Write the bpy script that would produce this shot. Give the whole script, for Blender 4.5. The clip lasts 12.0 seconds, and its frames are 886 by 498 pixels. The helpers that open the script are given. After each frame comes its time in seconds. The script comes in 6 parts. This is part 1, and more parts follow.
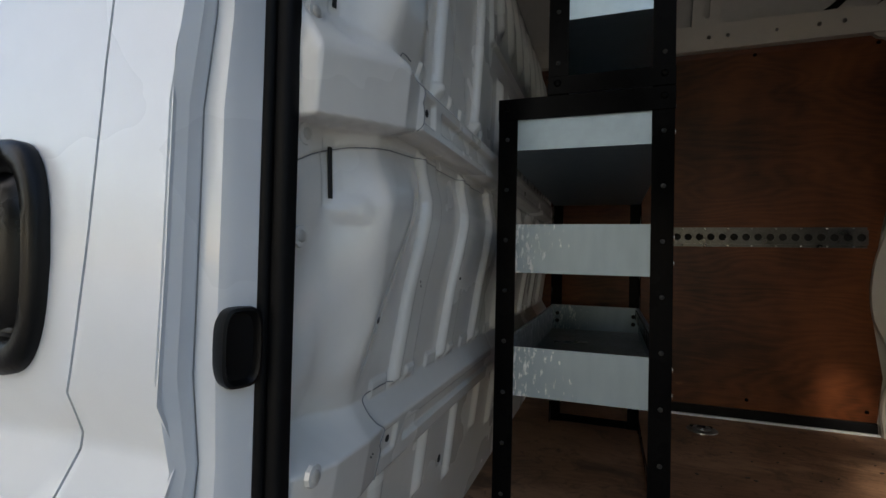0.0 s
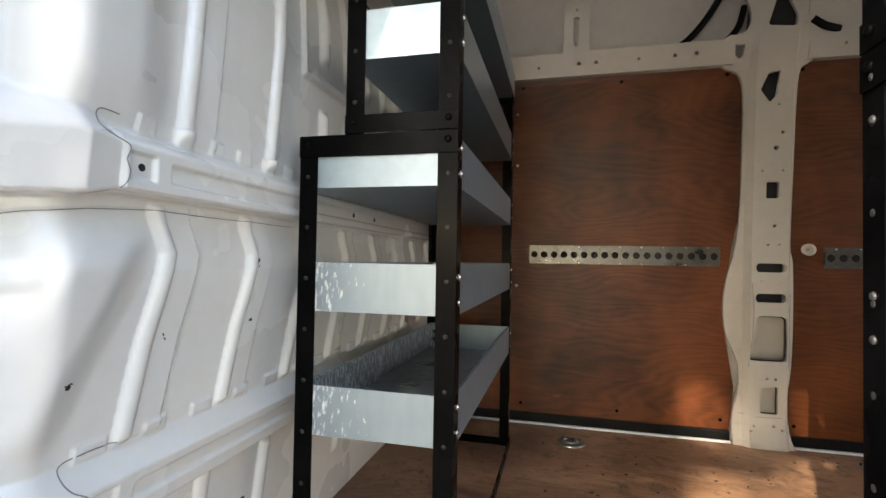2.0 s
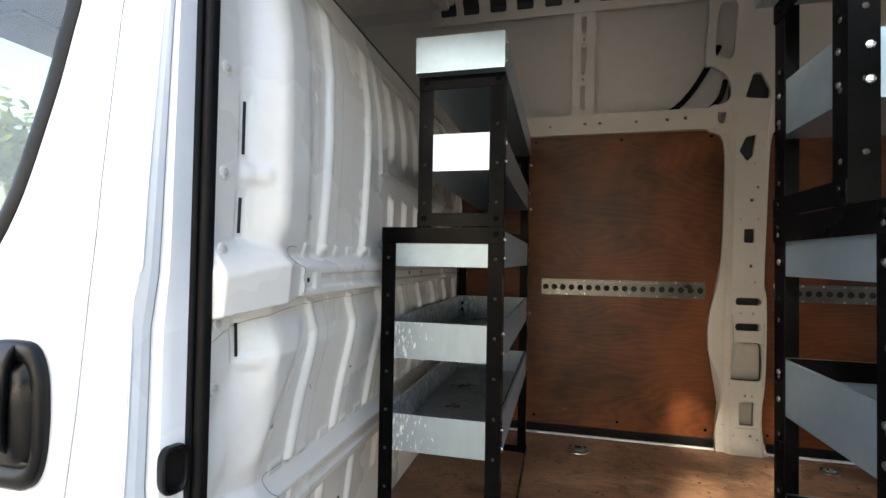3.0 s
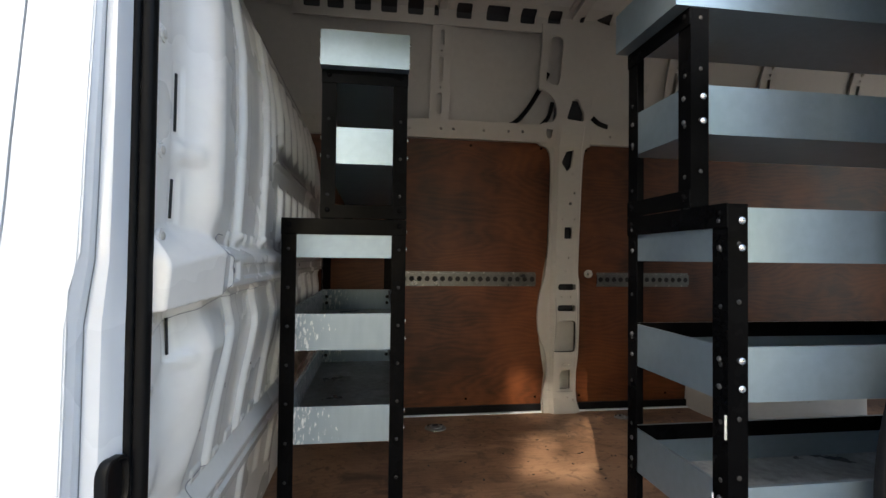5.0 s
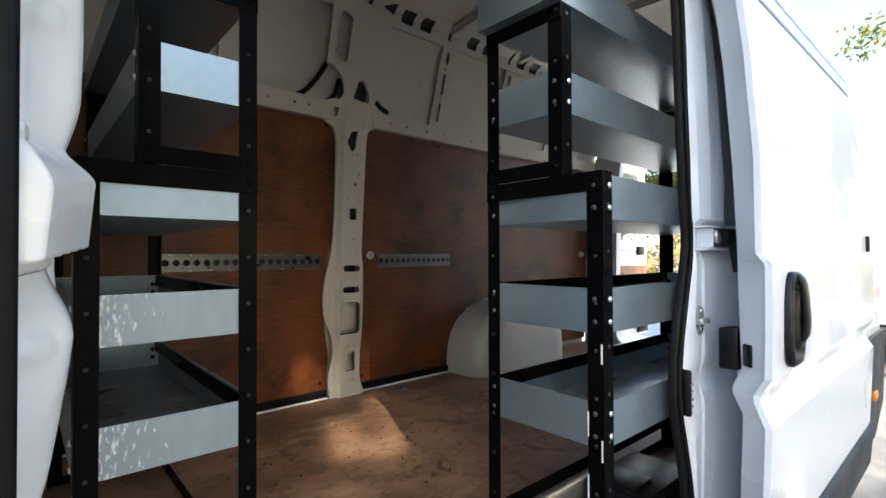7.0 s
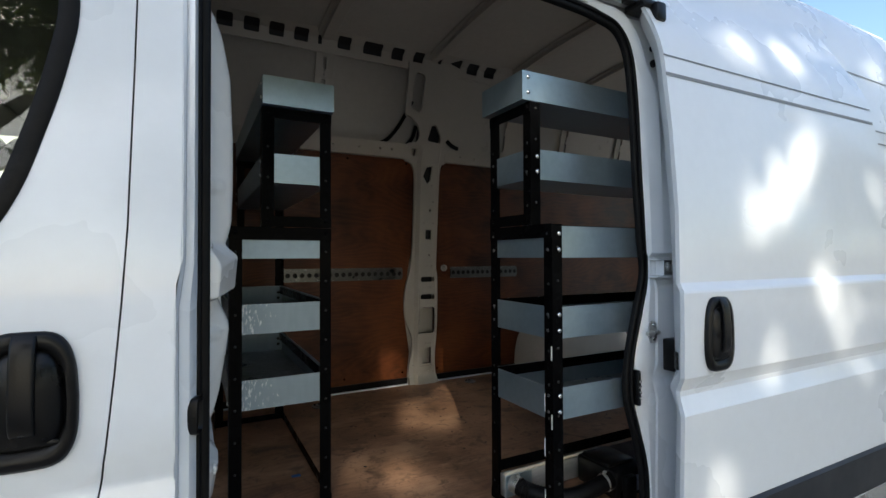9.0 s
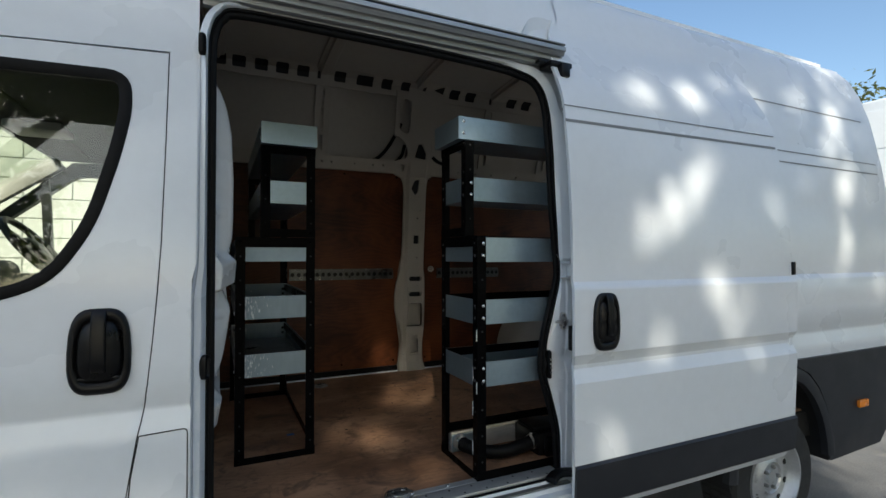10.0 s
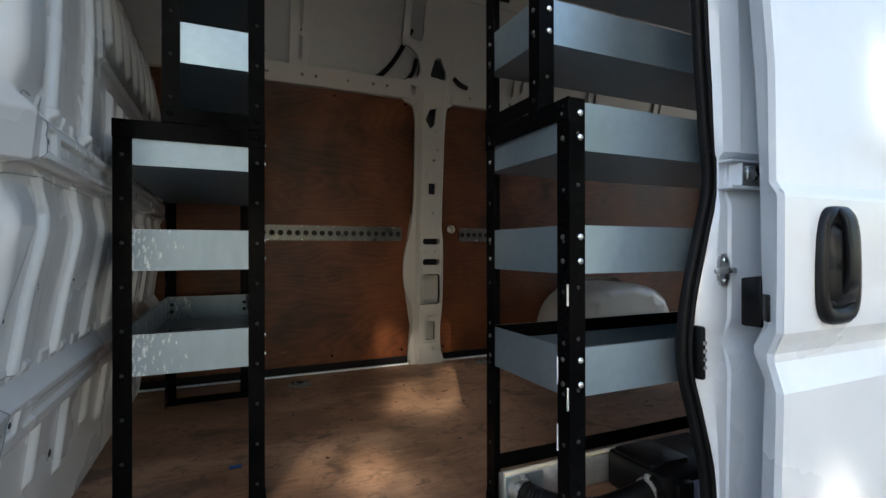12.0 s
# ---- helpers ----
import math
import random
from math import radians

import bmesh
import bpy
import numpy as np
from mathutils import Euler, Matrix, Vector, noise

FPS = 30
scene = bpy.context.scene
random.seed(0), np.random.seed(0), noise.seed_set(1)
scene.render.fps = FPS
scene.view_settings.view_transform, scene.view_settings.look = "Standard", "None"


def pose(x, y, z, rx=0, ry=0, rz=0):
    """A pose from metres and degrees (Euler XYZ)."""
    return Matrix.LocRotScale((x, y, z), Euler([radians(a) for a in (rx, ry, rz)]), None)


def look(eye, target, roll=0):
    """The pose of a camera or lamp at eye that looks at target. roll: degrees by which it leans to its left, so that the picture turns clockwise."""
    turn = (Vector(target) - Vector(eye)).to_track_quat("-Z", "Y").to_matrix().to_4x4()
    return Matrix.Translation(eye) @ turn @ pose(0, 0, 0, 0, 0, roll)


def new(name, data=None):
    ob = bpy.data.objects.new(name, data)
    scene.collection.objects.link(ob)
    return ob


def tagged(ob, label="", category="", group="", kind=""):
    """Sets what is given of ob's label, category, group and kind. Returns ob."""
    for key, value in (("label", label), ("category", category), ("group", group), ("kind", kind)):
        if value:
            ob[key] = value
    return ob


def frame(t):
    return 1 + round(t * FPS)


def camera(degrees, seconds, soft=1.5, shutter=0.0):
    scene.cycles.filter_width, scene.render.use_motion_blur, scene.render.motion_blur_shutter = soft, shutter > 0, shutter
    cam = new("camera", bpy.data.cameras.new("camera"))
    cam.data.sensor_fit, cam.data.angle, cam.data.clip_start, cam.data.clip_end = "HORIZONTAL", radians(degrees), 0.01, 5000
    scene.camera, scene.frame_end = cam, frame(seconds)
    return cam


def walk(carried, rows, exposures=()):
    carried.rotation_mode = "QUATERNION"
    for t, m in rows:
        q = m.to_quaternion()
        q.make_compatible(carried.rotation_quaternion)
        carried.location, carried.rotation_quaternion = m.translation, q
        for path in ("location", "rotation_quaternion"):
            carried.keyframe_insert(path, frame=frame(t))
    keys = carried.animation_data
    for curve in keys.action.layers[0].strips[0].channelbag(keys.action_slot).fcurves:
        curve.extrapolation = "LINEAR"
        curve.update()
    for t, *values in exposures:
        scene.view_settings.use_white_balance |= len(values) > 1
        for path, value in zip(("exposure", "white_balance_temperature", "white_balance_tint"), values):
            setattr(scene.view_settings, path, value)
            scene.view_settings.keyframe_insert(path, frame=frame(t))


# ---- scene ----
cam = camera(85.6, 12.0)
METRES, EYE, TILT, LEAN, TURN = 4.32, 1.23, 0.0, 0.0, 19.3
ROWS = [
    (0.0, 0.0, 0.0, 0.0, -0.02, 1.07, -1.27),
    (0.5, 0.0375, 0.0003, 0.0009, -1.01, 1.33, -1.05),
    (1.0, 0.052, 0.0007, 0.0055, -2.35, 1.32, -1.07),
    (1.5, 0.0664, -0.0001, -0.0, -3.48, 1.28, -1.04),
    (2.0, 0.0739, -0.0036, 0.0191, -5.38, 1.3, -0.97),
    (2.5, 0.0489, -0.0406, 0.0521, -5.6, 1.42, -0.98),
    (2.7, 0.0428, -0.0579, 0.0593, -5.53, 1.3, -1.0),
    (4.3, 0.0173, -0.1223, 0.0366, -7.44, 1.22, -1.08),
    (4.5, 0.0082, -0.1147, 0.0434, -10.96, 1.12, -1.06),
    (5.0, -0.0219, -0.0803, 0.0526, -27.41, 1.17, -0.65),
    (5.5, -0.0164, -0.0383, 0.0497, -42.73, 1.0, -0.3),
    (6.0, -0.0302, -0.0081, 0.0624, -57.85, 0.86, -0.02),
    (6.5, -0.0624, 0.0022, 0.0587, -60.71, 0.78, 0.12),
    (7.0, -0.0752, -0.0057, 0.0344, -60.71, 0.7, 0.18),
    (7.2, -0.0774, -0.0117, 0.0275, -60.59, 0.62, 0.2),
    (8.8, -0.1300, -0.1098, 0.0528, -49.0, 0.78, 0.2),
    (9.0, -0.1294, -0.1348, 0.054, -47.02, 0.85, 0.2),
    (9.5, -0.1305, -0.1991, 0.0582, -44.29, 0.91, 0.12),
    (10.0, -0.1598, -0.2554, 0.0578, -44.29, 0.89, -0.01),
    (10.5, -0.1704, -0.2747, 0.0542, -44.31, 0.65, -0.01),
    (11.0, -0.1305, -0.2426, 0.0559, -44.25, 0.31, -0.0),
    (11.5, -0.0766, -0.1817, 0.0469, -43.85, 0.26, -0.02),
    (12.0, -0.0216, -0.0803, 0.0053, -43.33, 0.09, 0.08),
]
EXPOSURES = [(0.0, 1.04, 6600, 8), (0.3, 1.77, 6650, 8), (0.7, 2.32, 6800, 9), (1.2, 2.95, 6900, 10), (1.8, 3.06, 7000, 10), (2.5, 3.07, 7000, 10), (3.4, 2.25, 6800, 9), (4.5, 1.58, 6550, 8), (5.0, 2.20, 6700, 9), (5.5, 3.22, 6800, 10),
             (6.0, 3.19, 6700, 9), (6.5, 2.78, 6600, 8), (7.0, 2.36, 6500, 8), (9.0, 1.20, 6200, 5), (9.5, 0.95, 6280, 4), (10.0, 0.57, 6180, 3), (10.5, 0.47, 6130, 2), (11.0, 0.60, 6130, 3), (11.5, 0.93, 6160, 4), (12.0, 1.75, 6250, 6)]
walk(cam, [(t, pose(0.27, -0.25, EYE, TILT, LEAN, TURN) @ pose(METRES * x, METRES * y, METRES * z, 90 + pitch, roll, yaw)) for t, x, y, z, yaw, pitch, roll in ROWS], EXPOSURES)

from mathutils.geometry import tessellate_polygon

# ---- light and sky ----
SUN = Vector((0.40, 1.0, -0.72)).normalized()      # the way the sunlight travels
world = bpy.data.worlds.new("world")
scene.world = world
world.use_nodes = True
wn = world.node_tree.nodes
sky = wn.new("ShaderNodeTexSky")
sky.sky_type = "NISHITA"
sky.sun_disc = False
sky.sun_elevation = math.asin(-SUN.z)
sky.sun_rotation = math.atan2(-SUN.x, -SUN.y) % (2 * math.pi)
sky.air_density, sky.dust_density, sky.ozone_density = 1.0, 1.4, 1.0
world.node_tree.links.new(sky.outputs[0], wn["Background"].inputs[0])
wn["Background"].inputs[1].default_value = 0.135
sun_data = bpy.data.lights.new("sun", "SUN")
sun_data.energy, sun_data.angle, sun_data.color = 5.0, radians(0.7), (1.0, 0.88, 0.74)
sun = new("sun", sun_data)
sun.matrix_world = look((0, 0, 20), Vector((0, 0, 20)) + SUN)


# ---- materials ----
def paint(name, base, rough=0.4, metal=0.0, vary=0.08, scale=6.0, grain=60.0, bump=0.0, coat=0.0, stain=None, stain_at=(0.55, 0.75), stain_scale=3.0,
          stretch=(1, 1, 1), rough_vary=0.1, per_object=0.0, spec=0.5, stain_rough=None, fade=None):
    """A surface with two scales of variation, optional stains with a ragged edge, and fine relief."""
    m = bpy.data.materials.new(name)
    m.use_nodes = True
    n, k = m.node_tree.nodes, m.node_tree.links
    b = n["Principled BSDF"]
    b.inputs["Metallic"].default_value = metal
    b.inputs["Coat Weight"].default_value = coat
    b.inputs["Coat Roughness"].default_value = 0.04
    b.inputs["Specular IOR Level"].default_value = spec
    co = n.new("ShaderNodeTexCoord")
    mp = n.new("ShaderNodeMapping")
    mp.inputs["Scale"].default_value = stretch
    k.new(co.outputs["Object"], mp.inputs[0])
    big, fine = n.new("ShaderNodeTexNoise"), n.new("ShaderNodeTexNoise")
    for node, s, d in ((big, scale, 4), (fine, grain, 3)):
        node.inputs["Scale"].default_value, node.inputs["Detail"].default_value = s, d
        k.new(mp.outputs[0], node.inputs["Vector"])
    mix = n.new("ShaderNodeMath")
    mix.operation = "ADD"
    k.new(big.outputs[0], mix.inputs[0])
    k.new(fine.outputs[0], mix.inputs[1])
    rng = n.new("ShaderNodeMapRange")
    rng.inputs[1].default_value, rng.inputs[2].default_value = 0.7, 1.3
    rng.inputs[3].default_value, rng.inputs[4].default_value = 1 - vary, 1 + vary
    k.new(mix.outputs[0], rng.inputs[0])
    fac = rng.outputs[0]
    if per_object:
        info, r2, mul = n.new("ShaderNodeObjectInfo"), n.new("ShaderNodeMapRange"), n.new("ShaderNodeMath")
        r2.inputs[3].default_value, r2.inputs[4].default_value = 1 - per_object, 1 + per_object
        k.new(info.outputs["Random"], r2.inputs[0])
        mul.operation = "MULTIPLY"
        k.new(fac, mul.inputs[0])
        k.new(r2.outputs[0], mul.inputs[1])
        fac = mul.outputs[0]
    sc = n.new("ShaderNodeVectorMath")
    sc.operation = "SCALE"
    sc.inputs[0].default_value = base
    k.new(fac, sc.inputs["Scale"])
    col = sc.outputs[0]
    rr = n.new("ShaderNodeMapRange")
    rr.inputs[1].default_value, rr.inputs[2].default_value = 0.3, 0.7
    rr.inputs[3].default_value, rr.inputs[4].default_value = max(rough - rough_vary, 0.02), min(rough + rough_vary, 1)
    k.new(big.outputs[0], rr.inputs[0])
    rough_out = rr.outputs[0]
    if stain:
        sn = n.new("ShaderNodeTexNoise")
        sn.inputs["Scale"].default_value, sn.inputs["Detail"].default_value, sn.inputs["Roughness"].default_value = stain_scale, 8, 0.7
        k.new(mp.outputs[0], sn.inputs["Vector"])
        sr = n.new("ShaderNodeMapRange")
        sr.inputs[1].default_value, sr.inputs[2].default_value = stain_at
        k.new(sn.outputs[0], sr.inputs[0])
        if fade:
            axis, v0, v1, low, high = fade
            xyz, fr, plus = n.new("ShaderNodeSeparateXYZ"), n.new("ShaderNodeMapRange"), n.new("ShaderNodeMath")
            k.new(co.outputs["Object"], xyz.inputs[0])
            fr.inputs[1].default_value, fr.inputs[2].default_value, fr.inputs[3].default_value, fr.inputs[4].default_value = v0, v1, high, low
            k.new(xyz.outputs[axis], fr.inputs[0])
            plus.operation = "ADD"
            k.new(sn.outputs[0], plus.inputs[0])
            k.new(fr.outputs[0], plus.inputs[1])
            k.new(plus.outputs[0], sr.inputs[0])
        mx = n.new("ShaderNodeMix")
        mx.data_type = "RGBA"
        k.new(sr.outputs[0], mx.inputs[0])
        k.new(col, mx.inputs[6])
        mx.inputs[7].default_value = (*stain, 1)
        col = mx.outputs[2]
        if stain_rough is not None:
            mr = n.new("ShaderNodeMix")
            k.new(sr.outputs[0], mr.inputs[0])
            k.new(rough_out, mr.inputs[2])
            mr.inputs[3].default_value = stain_rough
            rough_out = mr.outputs[0]
    k.new(col, b.inputs["Base Color"])
    k.new(rough_out, b.inputs["Roughness"])
    if bump:
        bp = n.new("ShaderNodeBump")
        bp.inputs["Strength"].default_value, bp.inputs["Distance"].default_value = 1.0, bump
        k.new(fine.outputs[0], bp.inputs["Height"])
        k.new(bp.outputs[0], b.inputs["Normal"])
    return m


def plywood(name, light, dark, plane, rough, scuff=None, scuff_at=(0.6, 0.75), per_object=0.0, figure=1.0, rings_share=0.13, spec=0.5, dirt=None, dirt_at=(0.55, 0.7)):
    """Rotary-cut veneer: long wavy figure, fine pores, blotches and scuffs. plane: the two axes of the sheet, along the grain first."""
    m = bpy.data.materials.new(name)
    m.use_nodes = True
    n, k = m.node_tree.nodes, m.node_tree.links
    b = n["Principled BSDF"]
    b.inputs["Specular IOR Level"].default_value = spec
    co, mp = n.new("ShaderNodeTexCoord"), n.new("ShaderNodeMapping")
    k.new(co.outputs["Object"], mp.inputs[0])
    s = [1.0, 1.0, 1.0]
    s["xyz".index(plane[0])] = 0.35
    mp.inputs["Scale"].default_value = s
    warp = n.new("ShaderNodeTexNoise")
    warp.inputs["Scale"].default_value, warp.inputs["Detail"].default_value = 2.2 * figure, 3
    k.new(mp.outputs[0], warp.inputs["Vector"])
    add = n.new("ShaderNodeVectorMath")
    add.operation = "MULTIPLY_ADD"
    add.inputs[1].default_value = (0.9, 0.9, 0.9)
    k.new(warp.outputs["Color"], add.inputs[0])
    k.new(mp.outputs[0], add.inputs[2])
    rings = n.new("ShaderNodeTexWave")
    rings.wave_type, rings.bands_direction = "BANDS", {"x": "X", "y": "Y", "z": "Z"}[plane[1]]
    rings.inputs["Scale"].default_value, rings.inputs["Distortion"].default_value, rings.inputs["Detail"].default_value = 9.0 * figure, 4.0, 3
    k.new(add.outputs[0], rings.inputs["Vector"])
    pores, mp2 = n.new("ShaderNodeTexNoise"), n.new("ShaderNodeMapping")
    s2 = [240.0, 240.0, 240.0]
    s2["xyz".index(plane[0])] = 14.0
    mp2.inputs["Scale"].default_value = s2
    k.new(co.outputs["Object"], mp2.inputs[0])
    pores.inputs["Scale"].default_value, pores.inputs["Detail"].default_value = 1.0, 2
    k.new(mp2.outputs[0], pores.inputs["Vector"])
    blot = n.new("ShaderNodeTexNoise")
    blot.inputs["Scale"].default_value, blot.inputs["Detail"].default_value = 3.0, 5
    k.new(co.outputs["Object"], blot.inputs["Vector"])
    total = None
    for src, w in ((rings.outputs["Fac"], rings_share), (pores.outputs[0], 0.24), (blot.outputs[0], 0.95)):
        mul = n.new("ShaderNodeMath")
        mul.operation = "MULTIPLY"
        mul.inputs[1].default_value = w
        k.new(src, mul.inputs[0])
        if total is None:
            total = mul.outputs[0]
        else:
            plus = n.new("ShaderNodeMath")
            plus.operation = "ADD"
            k.new(total, plus.inputs[0])
            k.new(mul.outputs[0], plus.inputs[1])
            total = plus.outputs[0]
    rg = n.new("ShaderNodeMapRange")
    rg.inputs[1].default_value, rg.inputs[2].default_value = 0.45, 0.86
    k.new(total, rg.inputs[0])
    mx = n.new("ShaderNodeMix")
    mx.data_type = "RGBA"
    mx.inputs[6].default_value, mx.inputs[7].default_value = (*dark, 1), (*light, 1)
    k.new(rg.outputs[0], mx.inputs[0])
    col = mx.outputs[2]
    if scuff:
        sn = n.new("ShaderNodeTexNoise")
        sn.inputs["Scale"].default_value, sn.inputs["Detail"].default_value, sn.inputs["Roughness"].default_value = 4.0, 10, 0.72
        k.new(mp.outputs[0], sn.inputs["Vector"])
        sr = n.new("ShaderNodeMapRange")
        sr.inputs[1].default_value, sr.inputs[2].default_value = scuff_at
        k.new(sn.outputs[0], sr.inputs[0])
        m2 = n.new("ShaderNodeMix")
        m2.data_type = "RGBA"
        m2.inputs[7].default_value = (*scuff, 1)
        k.new(sr.outputs[0], m2.inputs[0])
        k.new(col, m2.inputs[6])
        col = m2.outputs[2]
    if dirt:
        for scale, share in ((5.5, 0.75), (23.0, 0.6)):
            dn, dr, m3 = n.new("ShaderNodeTexNoise"), n.new("ShaderNodeMapRange"), n.new("ShaderNodeMix")
            dn.inputs["Scale"].default_value, dn.inputs["Detail"].default_value, dn.inputs["Roughness"].default_value, dn.inputs["Distortion"].default_value = scale, 9, 0.65, 0.8
            k.new(co.outputs["Object"], dn.inputs["Vector"])
            dr.inputs[1].default_value, dr.inputs[2].default_value, dr.inputs[4].default_value = *dirt_at, share
            k.new(dn.outputs[0], dr.inputs[0])
            m3.data_type = "RGBA"
            m3.inputs[7].default_value = (*dirt, 1)
            k.new(dr.outputs[0], m3.inputs[0])
            k.new(col, m3.inputs[6])
            col = m3.outputs[2]
    k.new(col, b.inputs["Base Color"])
    rr = n.new("ShaderNodeMapRange")
    rr.inputs[3].default_value, rr.inputs[4].default_value = rough - 0.1, rough + 0.12
    k.new(blot.outputs[0], rr.inputs[0])
    k.new(rr.outputs[0], b.inputs["Roughness"])
    bp = n.new("ShaderNodeBump")
    bp.inputs["Strength"].default_value, bp.inputs["Distance"].default_value = 0.6, 0.0006
    k.new(pores.outputs[0], bp.inputs["Height"])
    k.new(bp.outputs[0], b.inputs["Normal"])
    return m


def glass(name, tint):
    """A thin pane: clear, with the gloss that its angle gives."""
    m = bpy.data.materials.new(name)
    m.use_nodes = True
    n, k = m.node_tree.nodes, m.node_tree.links
    clear, gloss, mix = n.new("ShaderNodeBsdfTransparent"), n.new("ShaderNodeBsdfGlossy"), n.new("ShaderNodeMixShader")
    lw, power, share = n.new("ShaderNodeLayerWeight"), n.new("ShaderNodeMath"), n.new("ShaderNodeMath")
    clear.inputs[0].default_value = (*tint, 1)
    gloss.inputs["Roughness"].default_value = 0.0
    lw.inputs[0].default_value = 0.5
    power.operation, share.operation = "POWER", "MULTIPLY_ADD"
    power.inputs[1].default_value = 5.0
    share.inputs[1].default_value, share.inputs[2].default_value = 0.45, 0.04
    k.new(lw.outputs["Facing"], power.inputs[0])
    k.new(power.outputs[0], share.inputs[0])
    k.new(share.outputs[0], mix.inputs[0])
    k.new(clear.outputs[0], mix.inputs[1])
    k.new(gloss.outputs[0], mix.inputs[2])
    k.new(mix.outputs[0], n["Material Output"].inputs["Surface"])
    return m


M_WHITE = paint("white_body_paint", (0.72, 0.745, 0.775), 0.30, vary=0.02, scale=2.0, grain=25, coat=0.5, rough_vary=0.06, stain=(0.69, 0.715, 0.74), stain_at=(0.5, 1.0), stain_scale=4)
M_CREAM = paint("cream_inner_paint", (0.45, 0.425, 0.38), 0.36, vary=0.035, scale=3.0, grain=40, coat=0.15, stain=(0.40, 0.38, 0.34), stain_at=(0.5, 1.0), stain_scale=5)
M_BULK = paint("pale_bulkhead_paint", (0.73, 0.715, 0.68), 0.26, vary=0.025, scale=2.2, grain=40, coat=0.45)
M_BLACK = paint("black_painted_steel", (0.0022, 0.0022, 0.0024), 0.25, vary=0.35, scale=9, grain=120, bump=0.0001, spec=0.026)
M_GALV = paint("galvanised_sheet", (0.34, 0.425, 0.48), 0.34, metal=0.85, vary=0.06, scale=7, grain=45, rough_vary=0.03, stain=(0.40, 0.49, 0.54), stain_at=(0.70, 0.85), stain_scale=26, stain_rough=0.36)
M_GALV_WORN = paint("galvanised_sheet_worn", (0.215, 0.265, 0.30), 0.43, metal=0.45, vary=0.08, scale=7, grain=45, rough_vary=0.04, stain=(0.66, 0.68, 0.69), stain_at=(0.58, 0.63), stain_scale=150, stretch=(1, 1, 0.28), stain_rough=0.8, fade=("X", 0.09, 0.26, -0.14, 0.075))
M_GALV_DULL = paint("dulled_galvanised_sheet", (0.26, 0.325, 0.37), 0.42, metal=0.55, vary=0.07, scale=7, grain=45, rough_vary=0.04)
M_TRAYBED = paint("scuffed_tray_bed", (0.28, 0.30, 0.31), 0.36, metal=0.5, vary=0.35, scale=5, grain=40, rough_vary=0.15, stain=(0.52, 0.55, 0.57), stain_at=(0.50, 0.66), stain_scale=7, stain_rough=0.6)
M_BOLT = paint("dull_bolt_steel", (0.075, 0.075, 0.078), 0.4, metal=0.5, vary=0.3, scale=40, grain=160)
M_STEEL = paint("zinc_plated_steel", (0.25, 0.25, 0.24), 0.36, metal=0.85, vary=0.12, scale=15, grain=90)
M_ALU = paint("worn_aluminium", (0.50, 0.50, 0.49), 0.42, metal=0.6, vary=0.10, scale=12, grain=120, stretch=(0.25, 1, 1), stain=(0.22, 0.21, 0.19), stain_at=(0.58, 0.75), stain_scale=8)
M_BRUSHED = paint("brushed_grey_steel", (0.36, 0.37, 0.375), 0.40, metal=0.65, vary=0.10, scale=10, grain=160, stretch=(0.06, 1, 1))
M_ZINC = paint("bright_zinc", (0.60, 0.60, 0.58), 0.30, metal=0.8, vary=0.10, scale=40, grain=160)
M_TRACK = paint("dull_galvanised_track", (0.13, 0.13, 0.125), 0.34, metal=0.85, vary=0.2, scale=15, grain=120)
M_CHROME = paint("bright_bolt_steel", (0.75, 0.75, 0.74), 0.22, metal=1.0, vary=0.08, scale=40, grain=200)
M_RUBBER = paint("black_rubber", (0.005, 0.005, 0.0055), 0.5, spec=0.12, vary=0.2, scale=8, grain=90, bump=0.0003, stain=(0.015, 0.015, 0.015), stain_at=(0.6, 0.8), stain_scale=6)
M_PLASTIC = paint("black_plastic", (0.0035, 0.0035, 0.004), 0.36, spec=0.25, vary=0.15, scale=10, grain=300, bump=0.0002)
# charcoal for trim, grit and chips; also stands for shade behind holes
M_TRIM_SHADE = paint("charcoal_trim_and_shade", (0.015, 0.016, 0.020), 0.5, vary=0.12, scale=5, grain=260, bump=0.0003, stain=(0.028, 0.028, 0.030), stain_at=(0.6, 0.85), stain_scale=3)
# near-black for joints and small parts, and for shade in slots and holes
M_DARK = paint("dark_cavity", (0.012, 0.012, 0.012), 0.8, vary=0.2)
M_SKIN = paint("grey_inner_skin", (0.48, 0.46, 0.42), 0.5, vary=0.05, scale=3, grain=30)
M_TYRE = paint("tyre_rubber", (0.018, 0.018, 0.018), 0.75, vary=0.25, scale=12, grain=80, bump=0.0008)
M_RIM = paint("silver_wheel_paint", (0.46, 0.47, 0.48), 0.35, metal=0.6, vary=0.08, scale=8, grain=60, stain=(0.10, 0.09, 0.08), stain_at=(0.58, 0.75), stain_scale=7)
M_TARMAC = paint("worn_tarmac", (0.155, 0.152, 0.148), 0.85, vary=0.3, scale=1.4, grain=110, bump=0.004, stain=(0.25, 0.235, 0.21), stain_at=(0.54, 0.75), stain_scale=1.1)
M_CONCRETE = paint("pale_concrete", (0.60, 0.585, 0.55), 0.85, vary=0.12, scale=2, grain=70, bump=0.001)
M_BLOCK = paint("painted_block", (0.52, 0.53, 0.47), 0.7, vary=0.05, scale=6, grain=80, bump=0.0015, per_object=0.03)
# grey for sealed joints, and for the painted shade of grooves and creases
M_GROOVE = paint("shadowed_groove", (0.20, 0.205, 0.21), 0.5, vary=0.1)
M_RENDER = paint("white_render", (0.56, 0.56, 0.52), 0.8, vary=0.05, scale=1.0, grain=4)
